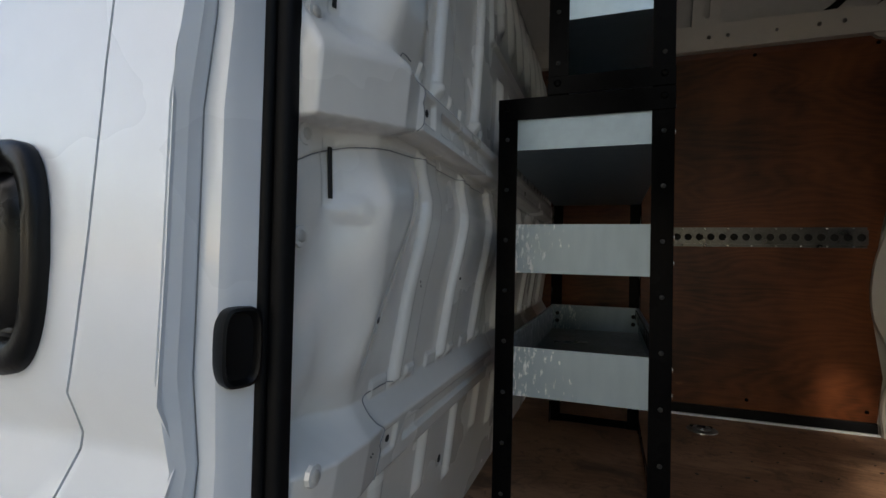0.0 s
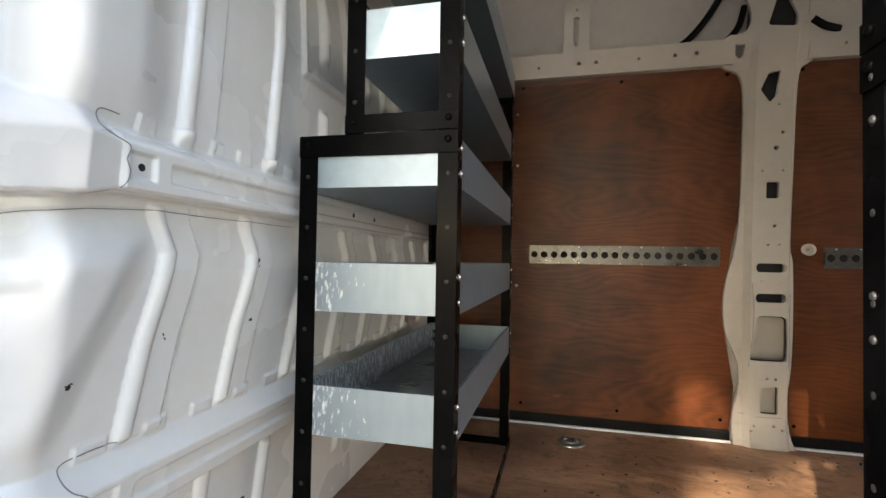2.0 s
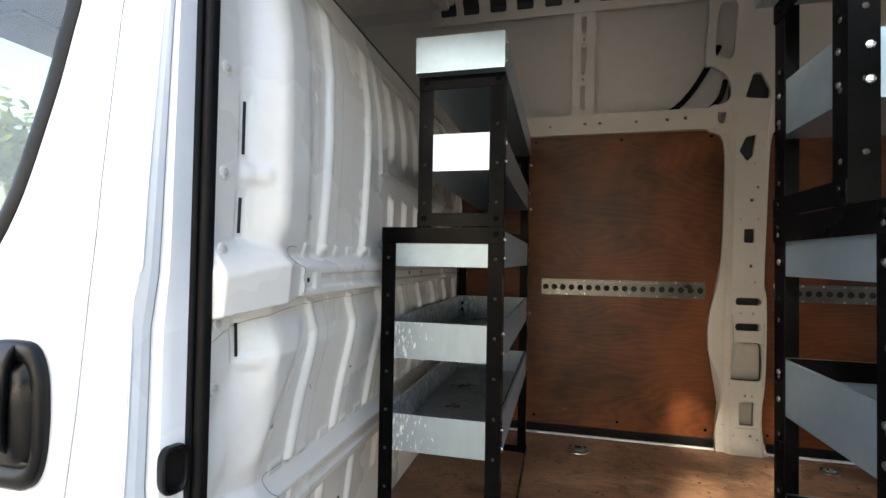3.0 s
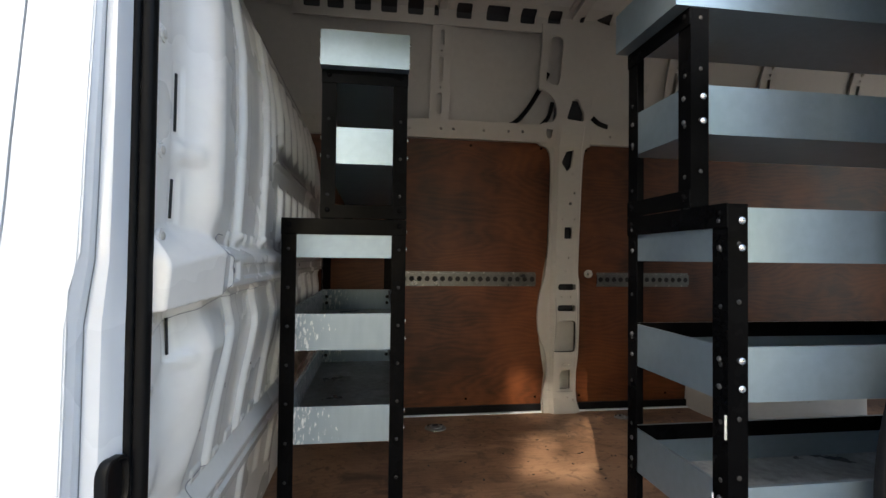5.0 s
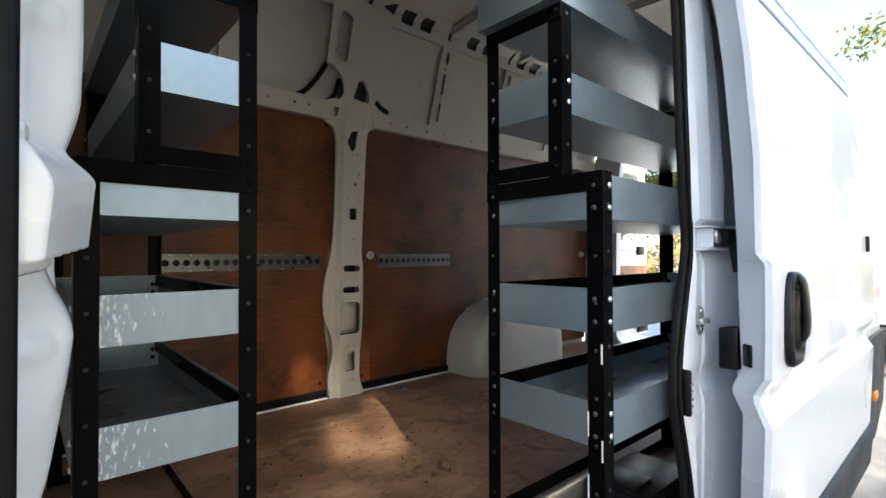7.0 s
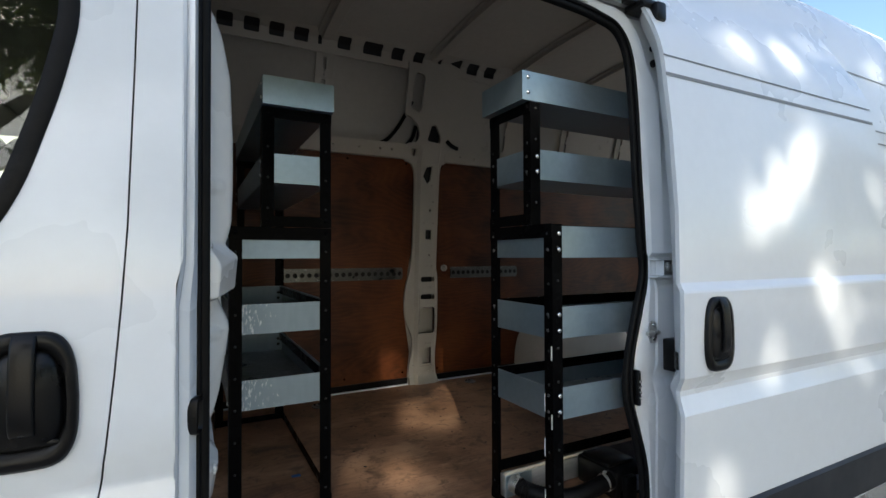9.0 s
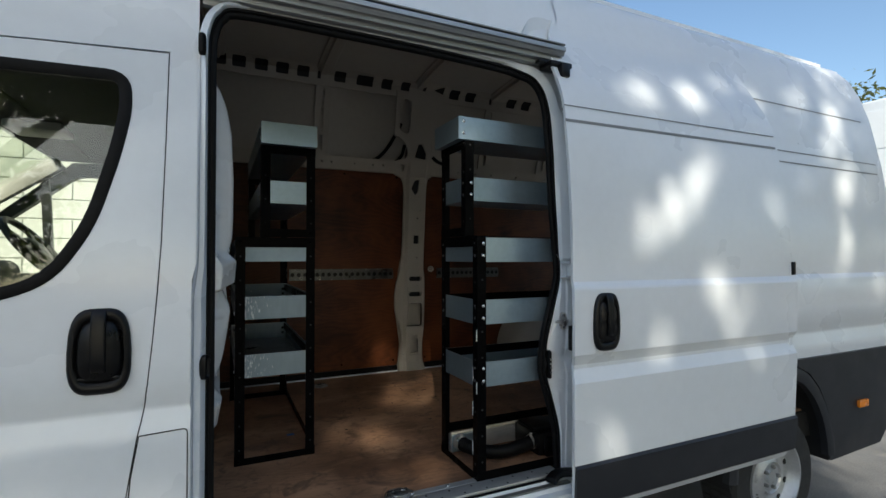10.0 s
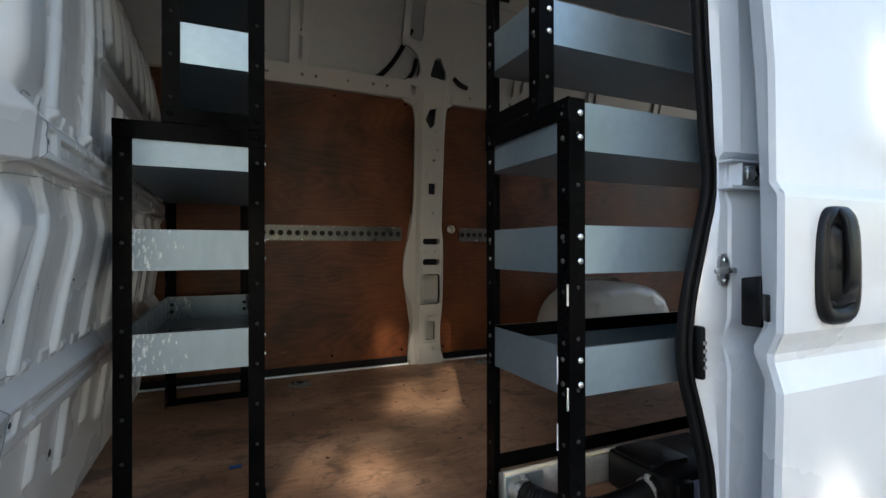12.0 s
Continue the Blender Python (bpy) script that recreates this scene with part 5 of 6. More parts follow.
def rack(name, x0, y0, along_y, length, width, shift, label, worn, dull):
    """A bolted angle-frame rack, narrower above than below. a: along its length, b: across from its stepped side."""
    at = (x0, y0, FLOOR)
    top = thing(name, at, label, "shelving rack", "racks in the van")

    def put(a, b, z):
        return (x0 + b, y0 + a, z) if along_y else (x0 + a, y0 + b, z)

    def solid(lo, hi, bevel=0.0):
        p, q = put(*lo), put(*hi)
        return boxed([min(u, v) for u, v in zip(p, q)], [max(u, v) for u, v in zip(p, q)], bevel, 1)

    def way(a, b):
        return (b, a, 0) if along_y else (a, b, 0)

    T, G = 0.0025, 0.040
    posts = []
    for a, b, sa, sb, z0, z1, kind in ((0, 0, 1, 1, FLOOR, 1.563, 0), (0, width, 1, -1, FLOOR, 1.563, 0), (length, 0, -1, 1, FLOOR, 1.563, 0), (length, width, -1, -1, FLOOR, 1.563, 0),
                                       (0, shift, 1, 1, 1.5655, 1.975, 1), (0, width, 1, -1, 1.5655, 1.975, 1), (length, shift, -1, 1, 1.5655, 1.975, 1), (length, width, -1, -1, 1.5655, 1.975, 1)):
        bm = solid((a, b, z0), (a + sa * T, b + sb * G, z1))
        p, q = put(a + sa * T, b, z0), put(a + sa * G, b + sb * T, z1)
        box(bm, [min(u, v) for u, v in zip(p, q)], [max(u, v) for u, v in zip(p, q)])
        post = part("post", bm, M_BLACK, top)
        posts.append(post)
        z = z0 + 0.065
        while z < z1 - 0.02:
            side = -1 if sa > 0 else 1
            for dz in (0,):
                ob = link("bolt_hole", HOLE, None, post)
                ob.matrix_local = facing(put(a + side * 0.0002, b + sb * 0.019, z), way(side, 0))
                ob = link("bolt_hole", HOLE, None, post)
                ob.matrix_local = facing(put(a + sa * 0.022, b - sb * 0.0002, z + 0.01), way(0, -sb))
            z += 0.105
    P = 0.0028
    for a, sa in ((0, -1), (length, 1)):
        for b0, b1, z0, z1 in ((0, width, 1.520, 1.5645), (0, width, FLOOR, FLOOR + 0.030), (shift, width, 1.5660, 1.603), (shift, width, 1.940, 1.9765)):
            part("cross_bar", solid((a, b0 - 0.001, z0), (a + sa * P, b1 + 0.001, z1), 0.0008), M_BLACK, top)
            for b in (b0 + 0.019, b1 - 0.019):
                stud(top, put(a + sa * P, b, (z0 + z1) / 2 + 0.004), way(sa, 0), BOLT_DARK)
    for b, sb in ((0, -1), (width, 1))[1 if along_y else 0:]:
        part("side_bar", solid((0, b, FLOOR), (length, b + sb * P, FLOOR + 0.038), 0.0008), M_BLACK, top)
    part("side_bar", solid((0.0, shift, 1.5650), (length, shift + 0.03, 1.5675)), M_BLACK, top)

    def tray(a0, b0, a1, b1, z0, z1, material, side, mark):
        bm = bmesh.new()
        k = 0.009
        loops = [[bm.verts.new(put(a, b, z)) for a, b in ((a0 + i, b0 + i), (a1 - i, b0 + i), (a1 - i, b1 - i), (a0 + i, b1 - i))] for i, z in ((0.0, z0), (0.0, z1), (k, z1 - 0.0005), (k, z1 - 0.003), (0.0016, z1 - 0.003), (0.0016, z0 + 0.0018))]
        for p, q in zip(loops, loops[1:]):
            for i in range(4):
                bm.faces.new((p[i], p[(i + 1) % 4], q[(i + 1) % 4], q[i]))
        bm.faces.new(loops[0])
        bm.faces.new(loops[-1]).material_index = 1
        tr = part("tray", bm, material, top, mark)
        tr.data.materials.append(M_TRAYBED)
        for dz in (0.026, 0.076):
            for a in (a0 + 0.024, a1 - 0.024):
                stud(tr, put(a, b1 + side, z0 + dz), way(0, 1))
                stud(tr, put(a, b0 - side, z0 + dz), way(0, -1))
            for b in (b0 + 0.018, b1 - 0.018):
                if side > 0.001 and not along_y:
                    stud(tr, put(a0 - side, b, z0 + dz), way(-1, 0), BOLT_GREY)
        for b in (b0 + 0.02, b1 - 0.02):
            for dz in (0.035, 0.065):
                ob = link("bolt_hole", HOLE, None, tr)
                ob.matrix_local = facing(put(a1 - 0.0022, b, z0 + dz), way(-1, 0)) @ Matrix.Scale(1.7, 4)
        return tr

    e = 0.0032
    for z0, m, mark in ((0.950, worn, "galvanised tray with white oxide streaks"), (1.203, worn, "galvanised tray with white oxide streaks"), (1.457, dull, "galvanised steel tray")):
        tray(e, e, length - e, width - e, z0, z0 + 0.100, m, e + 0.0003, mark)
    tray(e, shift + e, length - e, width - e, 1.718, 1.819, M_GALV, e + 0.0003, "galvanised steel tray")
    tray(-0.034, shift - 0.002, length + 0.01, width + 0.002, 1.9770, 2.0730, M_GALV, 0.0, "galvanised steel top tray")
    return top


front_rack = rack("front_rack", 0.044, 0.735, True, 1.040, 0.337, 0.101, "black angle-steel rack with galvanised trays along the bulkhead", M_GALV_WORN, M_GALV_DULL)
rear_rack = rack("rear_rack", 0.925, 0.172, False, 1.075, 0.343, 0.103, "black angle-steel rack with galvanised trays along the door side", M_GALV, M_GALV)
for x, z0, z1 in ((0.9235, 1.138, 1.182), (0.9235, 0.925, 0.972)):
    part("paint_scrape", boxed((x - 0.0022, 0.1740, z0), (x + 0.0012, 0.1775, z1), 0.0008), M_BLOCK, rear_rack, "white paint scrape")
for z in (1.014, 1.267):
    part("inner_rail", boxed((0.932, 0.4985, z), (1.995, 0.5020, z + 0.037)), M_BLACK, rear_rack)
    part("inner_rail", boxed((0.3640, 0.745, z - 0.006), (0.3675, 1.765, z + 0.031)), M_BLACK, front_rack)
part("inner_rail", boxed((0.93, 0.512, 0.66), (2.0, 0.5155, 0.70)), M_BLACK, rear_rack)
for z in (1.00, 0.86, 0.70):
    part("white_scratch", boxed((0.9230, 0.2095, z - 0.028), (0.9248, 0.2120, z + 0.028)), M_WHITE, rear_rack)


# ---- lashing rails, rings and sockets ----
RIVET = shared("rivet", lathe(bmesh.new(), [(0.0042, 0), (0.0036, 0.0016), (0.001, 0.0022)], 8, Matrix()), M_CHROME)


def lashing_rail(x0, x1, label):
    rail = thing("lashing_rail", ((x0 + x1) / 2, far_y(1.345) - 0.01, 1.305), label, "lashing rail", "lashing rails on the wall")
    count = round((x1 - x0) / 0.0432)
    pitch = (x1 - x0) / count
    holes = [disc(x0 + pitch * (i + 0.5), 1.345, 0.0150, 14) for i in range(count)]
    bm = flat(rect(x0, 1.3185, x1, 1.3715), holes)
    for v in bm.verts:
        v.co.y = far_y(1.345) - 0.0215
    shell(bm, (0, 0.003, 0))
    box(bm, (x0, far_y(1.345) - 0.0215, 1.3155), (x1, far_y(1.345) - 0.008, 1.3185))
    box(bm, (x0, far_y(1.345) - 0.0215, 1.3715), (x1, far_y(1.345) - 0.008, 1.3745))
    box(bm, (x0, far_y(1.345) - 0.0110, 1.3040), (x1, far_y(1.345) - 0.008, 1.3155))
    box(bm, (x0, far_y(1.345) - 0.0110, 1.3745), (x1, far_y(1.345) - 0.008, 1.3860))
    part("track", bm, M_TRACK, rail)
    # near-black plate added for the shade on the ply behind the holes
    part("track_hole_shade", boxed((x0 + 0.001, far_y(1.345) - 0.0105, 1.3187), (x1 - 0.001, far_y(1.345) - 0.0078, 1.3713)), M_DARK, rail)
    for i in range(0, count, 2):
        for z in (1.3098, 1.3802):
            ob = link("rivet", RIVET, None, rail)
            ob.matrix_local = Matrix.Translation(-rail.location) @ facing((x0 + pitch * (i + 1), far_y(1.345) - 0.011, z), (0, -1, 0))


lashing_rail(0.434, 1.216, "long zinc-plated lashing rail with round holes")
lashing_rail(1.592, 2.177, "short zinc-plated lashing rail with round holes")


def wall_socket(x, z):
    s = thing("wall_lashing_point", (x, far_y(z) - 0.006, z), "small pale metal lashing point on the plywood wall", "lashing point", "lashing points on the wall")
    part("flange", lathe(bmesh.new(), [(0.024, 0), (0.024, 0.004), (0.018, 0.006)], 20, facing((x, far_y(z) - 0.006, z), (0, -1, 0))), M_CREAM, s, smooth=True)
    m = facing((x, far_y(z) - 0.012, z), (-0.62, -0.78, 0))
    part("cup", lathe(bmesh.new(), [(0.020, 0), (0.022, 0.030), (0.020, 0.036), (0.015, 0.035), (0.014, 0.027), (0.004, 0.026)], 20, m), M_CREAM, s, "cream plastic cup", smooth=True)
    part("stud", lathe(bmesh.new(), [(0.007, 0.02), (0.007, 0.034), (0.004, 0.036)], 10, m), M_CHROME, s, smooth=True)


wall_socket(1.543, 1.378)
wall_socket(3.79, 1.380)


def floor_ring(x, y, size=1.0):
    r = thing("floor_lashing_ring", (x, y, FLOOR), "recessed steel lashing ring in the plywood floor", "lashing ring", "lashing rings in the floor")
    m = Matrix.Translation((x, y, FLOOR)) @ Matrix.Diagonal((size, size, 1, 1))
    part("dish", lathe(bmesh.new(), [(0.056, 0.0003), (0.055, 0.004), (0.047, 0.0045), (0.040, 0.0012), (0.02, 0.0008)], 28, m), M_STEEL, r, "worn steel dish", smooth=True)
    bm = bmesh.new()
    sweep(bm, [(x + 0.030 * size * math.cos(a), y + 0.026 * size * math.sin(a), FLOOR + 0.008) for a in [2 * math.pi * i / 20 for i in range(20)]], round_profile(0.0045, 6), closed=True, up=(0, 0, 1))
    part("ring", bm, M_STEEL, r, smooth=True)
    part("pin", boxed((x - 0.04 * size, y + 0.018 * size, FLOOR + 0.003), (x + 0.04 * size, y + 0.028 * size, FLOOR + 0.012), 0.003), M_DARK, r)


for x, y, size in ((0.620, 1.880, 1.0), (0.605, 0.205, 1.0), (1.682, 1.935, 0.7), (2.3, 1.65, 0.8)):
    floor_ring(x, y, size)


# ---- goods under the rear rack and on the floor ----
casing = thing("sheet_metal_casing", (1.18, 0.49, FLOOR), "worn sheet-steel heater casing standing on the floor", "casing")
bm = boxed((0.955, 0.474, FLOOR + 0.001), (1.420, 0.506, FLOOR + 0.082), 0.003)
part("body", bm, M_ALU, casing, smooth=True)
bm = bmesh.new()
sweep(bm, [(0.956, 0.478, FLOOR + 0.086), (1.419, 0.478, FLOOR + 0.092)], round_profile(0.006, 8), up=(0, 0, 1))
part("rolled_rim", bm, M_CREAMBOX, casing, "ivory rolled top rim", smooth=True)
part("end_plate", boxed((0.957, 0.470, FLOOR + 0.002), (1.075, 0.4738, FLOOR + 0.080), 0.001), M_GALV, casing)
part("spigot", lathe(bmesh.new(), [(0.030, 0), (0.030, 0.022), (0.026, 0.024)], 20, facing((0.985, 0.471, FLOOR + 0.050), (0.35, -0.93, 0))), M_ZINC, casing, smooth=True)
hose = thing("flexible_hose", (1.1, 0.38, FLOOR + 0.005), "black corrugated flexible hose with steel clamps", "hose")
bm = bmesh.new()
line = smoothed([(0.992, 0.452, FLOOR + 0.050), (1.010, 0.415, FLOOR + 0.042), (1.060, 0.360, FLOOR + 0.033), (1.130, 0.318, FLOOR + 0.034), (1.210, 0.302, FLOOR + 0.048), (1.290, 0.298, FLOOR + 0.064)], 14)
prev = None
for i, p in enumerate(line):
    way = (line[min(i + 1, len(line) - 1)] - line[max(i - 1, 0)]).normalized()
    r = 0.029 + (0.0018 if i % 2 else -0.0012)
    m = Matrix.Translation(p) @ way.to_track_quat("Z", "Y").to_matrix().to_4x4()
    row = [bm.verts.new(m @ Vector((r * math.cos(2 * math.pi * k / 14), r * math.sin(2 * math.pi * k / 14), 0))) for k in range(14)]
    if prev:
        for k in range(14):
            bm.faces.new((prev[k], prev[(k + 1) % 14], row[(k + 1) % 14], row[k]))
    prev = row
part("tube", bm, M_RUBBER, hose, smooth=True, sharp=60)
for i in (2, len(line) - 5):
    way = (line[i + 1] - line[i]).normalized()
    part("clamp", lathe(bmesh.new(), [(0.0315, -0.006), (0.0325, -0.006), (0.0330, 0.006), (0.0315, 0.006)], 18, Matrix.Translation(line[i]) @ way.to_track_quat("Z", "Y").to_matrix().to_4x4()), M_ZINC, hose, smooth=True)
    part("clamp_screw", boxed(line[i] + Vector((-0.006, -0.006, 0.031)), line[i] + Vector((0.006, 0.006, 0.041)), 0.002), M_ZINC, hose)
motor = thing("black_blower_unit", (1.42, 0.36, FLOOR), "black plastic blower unit with a printed label", "blower")
bm = boxed((1.290, 0.262, FLOOR + 0.001), (1.620, 0.462, FLOOR + 0.106), 0.014)
box(bm, (1.318, 0.240, FLOOR + 0.002), (1.375, 0.264, FLOOR + 0.090), 0.008)
box(bm, (1.292, 0.300, FLOOR + 0.100), (1.430, 0.440, FLOOR + 0.122), 0.012)
body = part("housing", bm, M_PLASTIC, motor, smooth=True)
part("sticker", boxed((1.384, 0.2605, FLOOR + 0.020), (1.420, 0.2615, FLOOR + 0.078)), M_LABEL, body, "pale blue printed label")
part("outlet", lathe(bmesh.new(), [(0.034, 0), (0.034, 0.02), (0.030, 0.022)], 18, facing((1.293, 0.298, FLOOR + 0.064), (-1, 0, 0))), M_PLASTIC, body, smooth=True)
scrap = thing("blue_scrap", (0.31, 1.02, FLOOR), "small torn blue plastic scrap on the floor", "scrap")
part("film", boxed((0.295, 1.010, FLOOR + 0.0004), (0.330, 1.030, FLOOR + 0.003), 0.001), M_BLUE, scrap)
bm = bmesh.new()
for i in range(150):
    x, y = random.gauss(1.93, 0.17), random.gauss(1.50, 0.15)
    s = random.uniform(0.004, 0.011)
    bmesh.ops.create_cube(bm, size=1, matrix=Matrix.LocRotScale((x, y, FLOOR + 0.0022), Euler((0, 0, random.uniform(0, 6))), (s * random.uniform(1, 3), s * 0.5, 0.002)))
tagged(part("wood_splinters", bm, paint("splinter_wood", (0.50, 0.27, 0.12), 0.8, vary=0.3)), "pale wood splinters and sawdust on the floor", "sawdust", kind="stuff")

bm = bmesh.new()
for i in range(170):
    x, y = random.uniform(0.45, 3.6), 0.55 + 1.45 * random.random() ** 0.6
    s = random.uniform(0.002, 0.007)
    bmesh.ops.create_cube(bm, size=1, matrix=Matrix.LocRotScale((x, y, FLOOR + 0.0016), Euler((0, 0, random.uniform(0, 6))), (s * random.uniform(1, 2.5), s, 0.0018)))
tagged(part("floor_grit", bm, M_TRIM_SHADE), "dark grit and crumbs scattered on the plywood floor", "grit", kind="stuff")

# ---- rear doors and the cab ----
rear_door = part("rear_door", boxed((4.06, 2.000, 0.55), (4.96, 2.050, 1.42), 0.015), M_WHITE, van, "open white rear door lined with plywood")
bm = flat(rounded([(4.06, 1.42), (4.96, 1.42), (4.94, 2.10), (4.86, 2.42), (4.06, 2.42)], 0.03), [rounded([(4.16, 1.52), (4.85, 1.52), (4.83, 2.05), (4.77, 2.20), (4.16, 2.20)], 0.05)])
for v in bm.verts:
    v.co.y = 2.000
part("door_frame", shell(bm, (0, 0.05, 0)), M_WHITE, rear_door)
part("door_lining", boxed((4.11, 1.989, 0.66), (4.93, 1.999, 1.265), 0.002), M_FLOORPLY, rear_door, "pale plywood door lining")
part("door_latch", boxed((4.72, 1.970, 1.37), (4.86, 1.998, 1.46), 0.010), M_PLASTIC, rear_door, smooth=True)
part("lower_strap", boxed((4.70, 1.965, 0.58), (4.90, 1.988, 0.65), 0.008), M_PLASTIC, rear_door, smooth=True)
rear_pane = part("door_pane", boxed((4.14, 2.022, 1.50), (4.87, 2.026, 2.22)), M_GLASS, rear_door)
rear_pane.visible_shadow = False
bm = flat(rounded([(0.10, 0.50), (2.12, 0.50), (2.09, 1.5), (2.00, 2.20), (1.84, 2.70), (0.36, 2.70), (0.22, 2.20), (0.14, 1.5)], 0.05), [rounded([(0.34, 0.58), (1.80, 0.58), (1.79, 1.5), (1.76, 2.10), (1.70, 2.42), (0.48, 2.42), (0.42, 2.10), (0.36, 1.5)], 0.12)])
for v in bm.verts:
    v.co = (3.945, v.co.x, v.co.z)
frame_ob = part("rear_frame", shell(bm, (0.07, 0, 0)), M_WHITE, van, smooth=True)
vent = part("air_vent", boxed((3.932, 1.868, 1.70), (3.944, 1.985, 2.14), 0.005), M_PLASTIC, frame_ob, "black louvred air vent", smooth=True)
for i in range(9):
    part("louvre", boxed((3.914, 1.880, 1.722 + 0.044 * i), (3.931, 1.973, 1.746 + 0.044 * i), 0.007), M_TRIM_SHADE, vent, smooth=True)
for z in (0.95, 1.18, 1.33):
    part("hinge_cover", boxed((3.915, 1.830, z), (3.944, 1.915, z + 0.075), 0.014), M_PLASTIC, frame_ob, smooth=True)

# cab: headliner, windscreen frame, dashboard, wheel, far door
part("headliner", boxed((-0.885, 0.185, 2.04), (-0.16, 1.98, 2.065), 0.008), M_HEAD, van, "grey fabric headliner")
part("sun_visor", boxed((-0.87, 0.30, 2.022), (-0.68, 0.80, 2.039), 0.008), M_HEAD, van)
part("sun_visor", boxed((-0.87, 1.25, 2.022), (-0.68, 1.75, 2.039), 0.008), M_HEAD, van)
part("roof_lamp", boxed((-0.82, 0.96, 2.005), (-0.62, 1.16, 2.039), 0.012), M_SKIN, van, smooth=True)
part("cab_back", boxed((-0.155, 0.16, 0.55), (-0.145, 2.04, 2.08)), M_HEAD, van)
for y0, y1 in ((0.125, 0.18), (1.94, 2.0)):
    bm = bmesh.new()
    sweep(bm, smoothed([(-0.87, y0 + 0.02, 2.035), (-1.185, y0 + 0.01, 1.795), (-1.55, y0, 1.510), (-1.88, y0, 1.250)], 4), rounded([(-0.045, -0.03), (0.045, -0.03), (0.045, 0.03), (-0.045, 0.03)], 0.012, 2), up=(0, 1, 0))
    part("windscreen_pillar", bm, M_SKIN, van, smooth=True)
bm = bmesh.new()
vs = [bm.verts.new(p) for p in ((-0.89, 0.14, 2.045), (-0.89, 1.98, 2.045), (-1.91, 2.02, 1.255), (-1.91, 0.10, 1.255))]
bm.faces.new(vs)
screen = part("windscreen", shell(bm, (-0.0075, 0, 0.0100)), M_GLASS, van, "clear windscreen glass")
screen.visible_shadow = False
bm = boxed((-1.93, 0.14, 0.95), (-0.98, 1.98, 1.30), 0.06, 3)
box(bm, (-1.30, 1.25, 1.16), (-0.98, 1.80, 1.46), 0.06, 3)
part("dashboard", bm, M_DASH, van, "dark grey plastic dashboard", smooth=True)
bm = bmesh.new()
mw = Matrix.Translation((-0.84, 1.50, 1.505)) @ Matrix.Rotation(radians(51), 4, "Y")
sweep(bm, [mw @ Vector((0.20 * math.cos(a), 0.20 * math.sin(a), 0)) for a in [2 * math.pi * i / 40 for i in range(40)]], round_profile(0.017, 8), closed=True, up=mw.to_3x3() @ Vector((0, 0, 1)))
wheel_ob = part("steering_wheel", bm, M_PLASTIC, van, "black steering wheel", smooth=True)
bm = bmesh.new()
bmesh.ops.create_uvsphere(bm, u_segments=16, v_segments=8, radius=1, matrix=mw @ Matrix.Diagonal((0.085, 0.085, 0.03, 1)))
part("wheel_hub", bm, M_PLASTIC, wheel_ob, smooth=True)
for a in (0.0, 2.3, 4.0):
    bm = bmesh.new()
    sweep(bm, [mw @ Vector((0.06 * math.cos(a), 0.06 * math.sin(a), 0)), mw @ Vector((0.195 * math.cos(a), 0.195 * math.sin(a), 0))], rect(-0.014, -0.008, 0.014, 0.008), up=mw.to_3x3() @ Vector((0, 0, 1)))
    part("spoke", bm, M_PLASTIC, wheel_ob)
bm = flat([(-1.36, 0.50), (-0.17, 0.50), (-0.17, 2.07), (-0.82, 2.04), (-1.36, 1.56)], [rounded([(-1.24, 1.38), (-0.30, 1.38), (-0.28, 1.97), (-0.80, 1.96), (-1.24, 1.60)], 0.05)])
for v in bm.verts:
    v.co.y = 2.06 - 0.05 * step(1.4, 2.1, v.co.z)
part("driver_door", shell(bm, (0, 0.06, 0)), M_DASH, van, "closed driver door seen from inside")
bm = bmesh.new()
sweep(bm, [(-0.93, 2.04, 1.38), (-0.95, 2.01, 1.95)], rect(-0.02, -0.02, 0.02, 0.02), up=(0, 1, 0))
part("window_divider", bm, M_DASH, van)
for y in (0.45, 1.48):
    bm = boxed((-0.62, y - 0.25, 0.86), (-0.22, y + 0.25, 1.00), 0.05, 3)
    box(bm, (-0.34, y - 0.24, 0.98), (-0.19, y + 0.24, 1.42), 0.05, 3)
    part("cab_seat", bm, M_HEAD, van, "dark grey fabric cab seat", smooth=True)
# nose
bm = bmesh.new()
for y0, y1 in ((0.06, 2.06),):
    pts = [(-1.36, 0.42), (-1.36, 1.56), (-1.86, 1.20), (-2.22, 1.02), (-2.36, 0.80), (-2.36, 0.36), (-1.9, 0.36)]
    a = [bm.verts.new((x, y0, z)) for x, z in pts]
    b = [bm.verts.new((x, y1, z)) for x, z in pts]
    for i in range(len(pts)):
        j = (i + 1) % len(pts)
        if i != 1:
            bm.faces.new((a[i], a[j], b[j], b[i]))
    bm.faces.new(a)
    bm.faces.new(list(reversed(b)))
bmesh.ops.bevel(bm, geom=bm.edges[:], offset=0.04, segments=2, affect="EDGES")
part("nose", bm, M_WHITE, van, smooth=True)

# ---- ground and surroundings ----
def sheet(x0, y0, x1, y1, z):
    bm = bmesh.new()
    bm.faces.new([bm.verts.new(p) for p in ((x0, y0, z), (x1, y0, z), (x1, y1, z), (x0, y1, z))])
    return bm


tagged(part("ground", sheet(-400, -400, 400, 400, GROUND), M_TARMAC), "worn grey tarmac yard with pale patches", "ground", kind="structure")
tagged(part("road", boxed((4.6, 0.95, GROUND - 0.05), (15.5, 40, GROUND + 0.006)), M_CONCRETE), "pale sunlit concrete road behind the van", "road", kind="structure")
